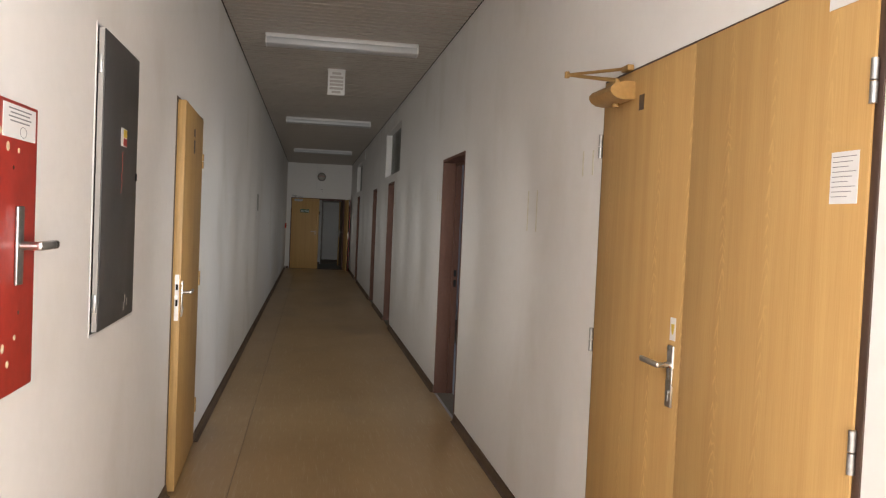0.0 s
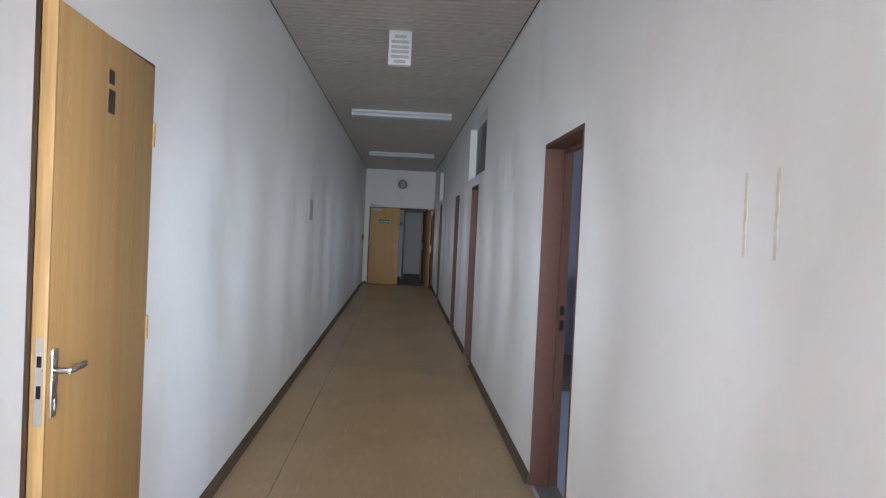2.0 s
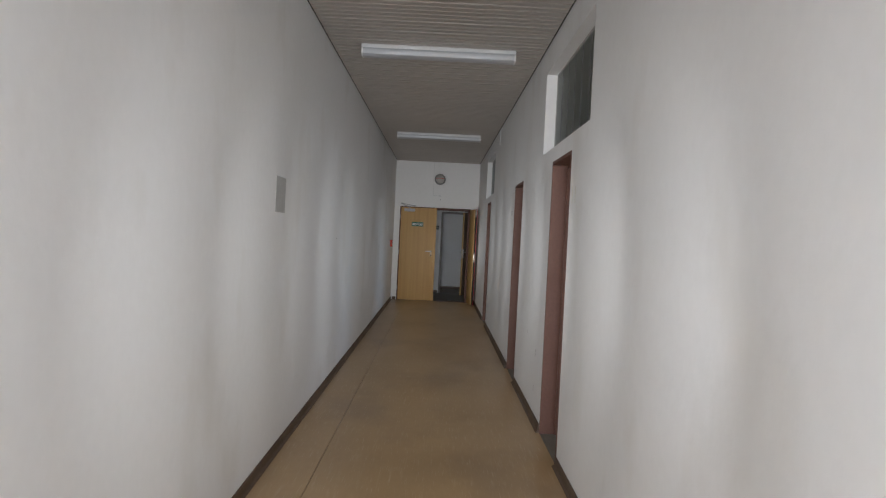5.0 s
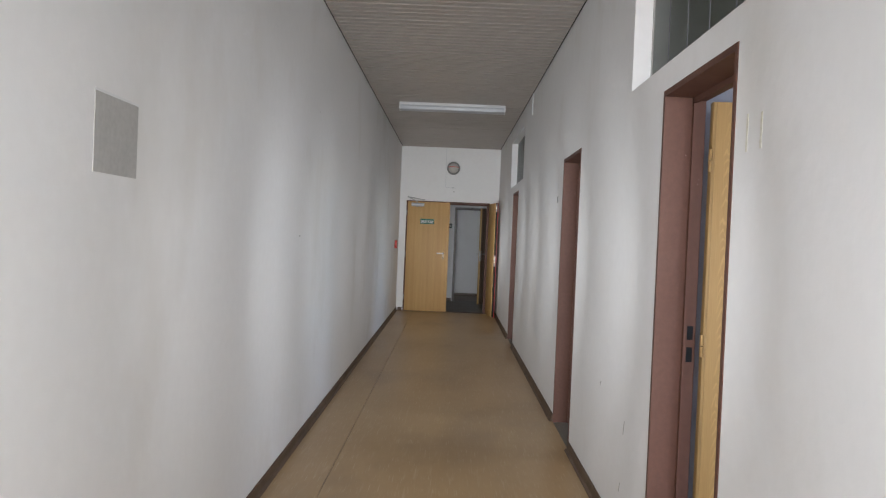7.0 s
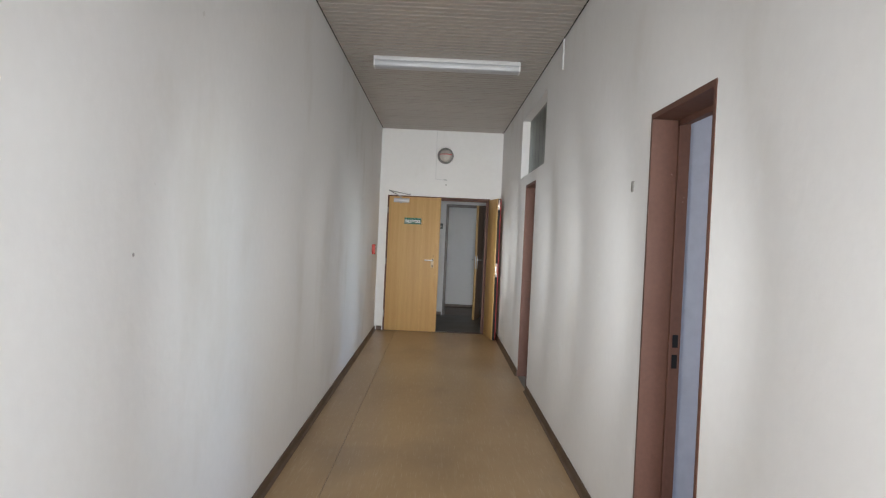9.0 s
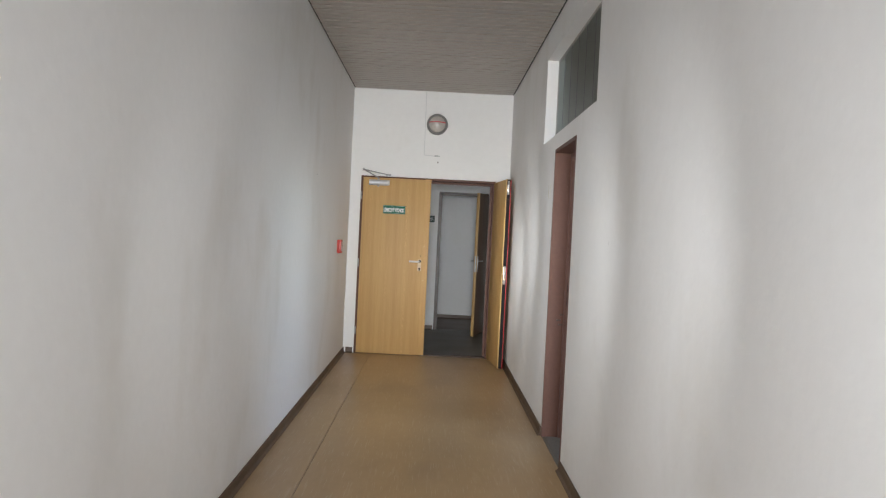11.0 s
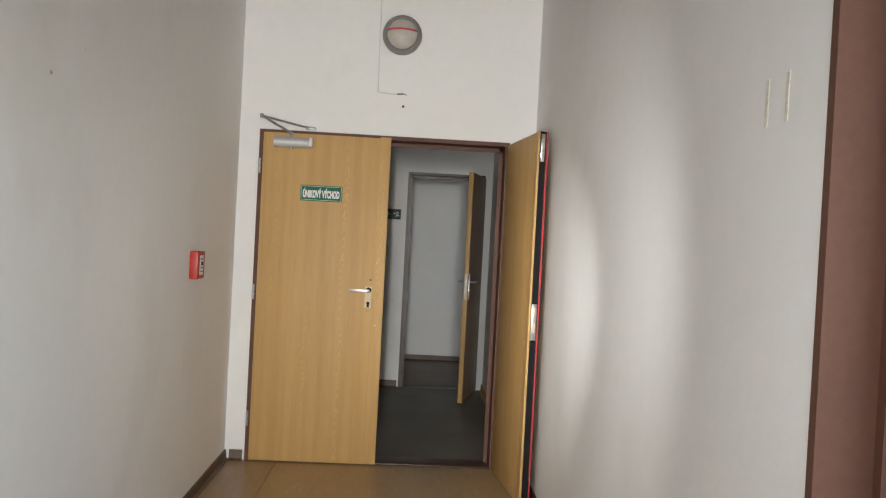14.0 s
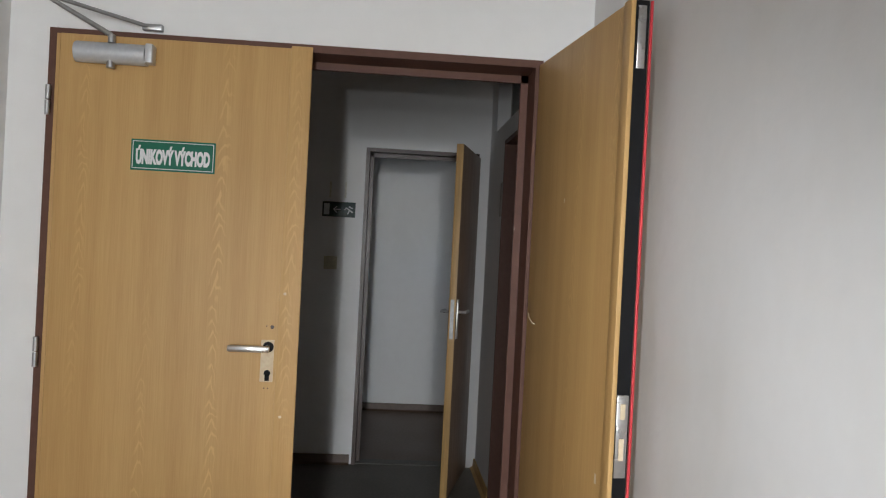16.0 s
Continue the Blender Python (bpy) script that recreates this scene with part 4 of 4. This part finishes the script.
# signs and switch in the lobby
root = thing("exit_sign", pose(-0.066, VY, 1.568), "dark green exit sign with white arrow shapes", "sign")
part("board", one((0.0, -0.005, 0.0), (0.208, 0.0, 0.095), 0.001), DARK_GREEN, root)
part("symbol", boxes(((0.010, -0.0062, 0.012), (0.045, -0.0052, 0.083))), PAPER, root, "white door shape", False)
bm = boxes(((0.072, -0.0062, 0.044), (0.115, -0.0052, 0.051)))
for s in (-1, 1):
    box(bm, (0.0, -0.0062, -0.003), (0.030, -0.0052, 0.003), 0.0, Matrix.Translation((0.070, 0, 0.0475)) @ Matrix.Rotation(s * radians(42), 4, "Y"))
part("symbol", bm, PAPER, root, "white arrow", False)
bm = bmesh.new()
for a, b in (((0.150, 0.060), (0.172, 0.045)), ((0.172, 0.045), (0.160, 0.020)), ((0.172, 0.045), (0.192, 0.030)), ((0.150, 0.060), (0.140, 0.045)), ((0.165, 0.068), (0.190, 0.056))):
    rod(bm, (a[0], -0.0055, a[1]), (b[0], -0.0055, b[1]), 0.004, sides=6)
part("symbol", bm, PAPER, root, "plain white strokes", False)
root = thing("glue_strips", pose(0.0, VY, 1.69), "pair of faint glue strips above the exit sign", "glue marks", "glue strips")
for u in (-0.02, 0.075):
    part("strip", one((u - 0.006, -0.0025, 0.0), (u + 0.006, 0.0005, 0.10)), GLUE, root)
root = thing("light_switch", pose(-0.04, VY, 1.235), "ivory plastic light switch on the lobby wall", "light switch")
part("plate", one((0.0, -0.010, 0.0), (0.082, 0.0, 0.082), 0.003), IVORY, root)
part("rocker", one((0.022, -0.015, 0.018), (0.060, -0.0101, 0.064), 0.003), IVORY, root)

# kitchen corner seen through the second doorway
root = thing("kitchen_counter", pose(2.55, 10.14, 0), "pale kitchen counter unit with a grey worktop", "counter")
part("body", one((0.0, -0.52, 0.0), (2.5, -0.004, 1.0), 0.003), CABINET, root)
part("front_panel", one((0.006, -0.540, 0.03), (2.494, -0.521, 0.98), 0.002), CABINET, root, "plain pale front panel")
part("worktop", one((-0.02, -0.56, 1.0005), (2.52, -0.004, 1.05), 0.004), WORKTOP, root, "dark grey worktop")
part("upstand", one((-0.02, -0.022, 1.0505), (2.52, -0.004, 1.20), 0.002), WORKTOP, root, "grey upstand against the wall")
root = thing("wall_rail", pose(3.75, 10.14, 1.66), "dark metal wall rails above the counter", "rail")
for z in (0.0, 0.19):
    part("rail", one((0.0, -0.05, z), (0.8, -0.02, z + 0.035), 0.003), BLACK, root)
    for u in (0.1, 0.7):
        part("bracket", one((u, -0.02, z + 0.005), (u + 0.02, 0.0, z + 0.03)), DULL_METAL, root)
root = thing("boiler_tap", pose(4.30, 9.98, 1.05), "tall white pipe with a chrome foot on the worktop", "tap")
part("pipe", rod(bmesh.new(), (0, 0, 0.20), (0.02, 0, 1.02), 0.045), WHITE, root)
part("foot", rod(bmesh.new(), (0, 0, 0.0), (0, 0, 0.20), 0.035), CHROME, root, "chrome foot")
root = thing("bag", pose(2.72, 7.95, 0.002), "flat black bag lying on the floor", "bag")
part("body", one((0.0, 0.0, 0.0), (0.46, 0.26, 0.17), 0.03), BLACK, root)
part("handle", rod(rod(bmesh.new(), (0.15, 0.13, 0.16), (0.17, 0.13, 0.20), 0.008), (0.17, 0.13, 0.20), (0.29, 0.13, 0.20), 0.008), BLACK, root)
root = thing("bottle", pose(3.28, 8.35, 0.003), "clear bottle with a red label and dark cap", "bottle")
part("body", rod(rod(bmesh.new(), (0, 0, 0), (0, 0, 0.18), 0.04), (0, 0, 0.18), (0, 0, 0.23), 0.04, 0.015), GREY_PAPER, root)
part("label", rod(bmesh.new(), (0, 0, 0.06), (0, 0, 0.13), 0.0415), SEAL, root, "red label")
part("cap", rod(bmesh.new(), (0, 0, 0.23), (0, 0, 0.26), 0.018), BLACK, root, "dark cap")

# old screws in the office partition, visible through its doorway
for x, z in ((1.42, 1.52), (1.30, 1.36), (1.32, 1.10)):
    structure("trim_screw", rod(bmesh.new(), (x, 17.631, z), (x, 17.624, z), 0.003, sides=8), BLACK, "old screw in the painted wall", "screw")

# plugs, knocks and smudges left on the painted walls
for x, y, z, turn in ((XL, 11.673, 1.357, 90), (XL, 18.521, 1.829, 90)):
    root = thing("wall_plug", pose(x, y, z, 0, 0, turn), "small grey plug in the white wall", "wall plug", "wall plugs")
    part("plug", rod(bmesh.new(), (0, 0.002, 0), (0, -0.0025, 0), 0.007, 0.006, sides=10), GREY_PAPER, root)
    part("hole", rod(bmesh.new(), (0, -0.001, 0), (0, -0.0031, 0), 0.0025, sides=8), INK, root)

for y, z, tall in ((10.36, 0.50, 0.07), (10.40, 0.22, 0.05), (10.95, 0.62, 0.03)):
    root = thing("wall_scuff", pose(XR, y, z, 0, 0, -90), "small grey scuff on the white wall", "scuff mark", "wall scuffs")
    ring = [(-0.010, 0.0), (-0.004, 0.002), (0.004, tall * 0.5), (0.014, tall), (0.006, tall * 0.96), (-0.004, tall * 0.55)]
    part("mark", prism(ring, "y", -0.0012, 0.0005), GREY_PAPER, root, "", False)

# dark rubs on the steel frame of the office doorway
for u, z, w in ((0.0215, 0.86, 0.05), (0.0215, 0.82, 0.03), (0.0215, 0.79, 0.04)):
    part("rub_mark", one((u - 0.0008, 0.03 + w, z), (u + 0.0006, 0.03 + 2 * w, z + 0.012)), STEEL_DARK, bpy.data.objects["door_5"], "dark rub mark")
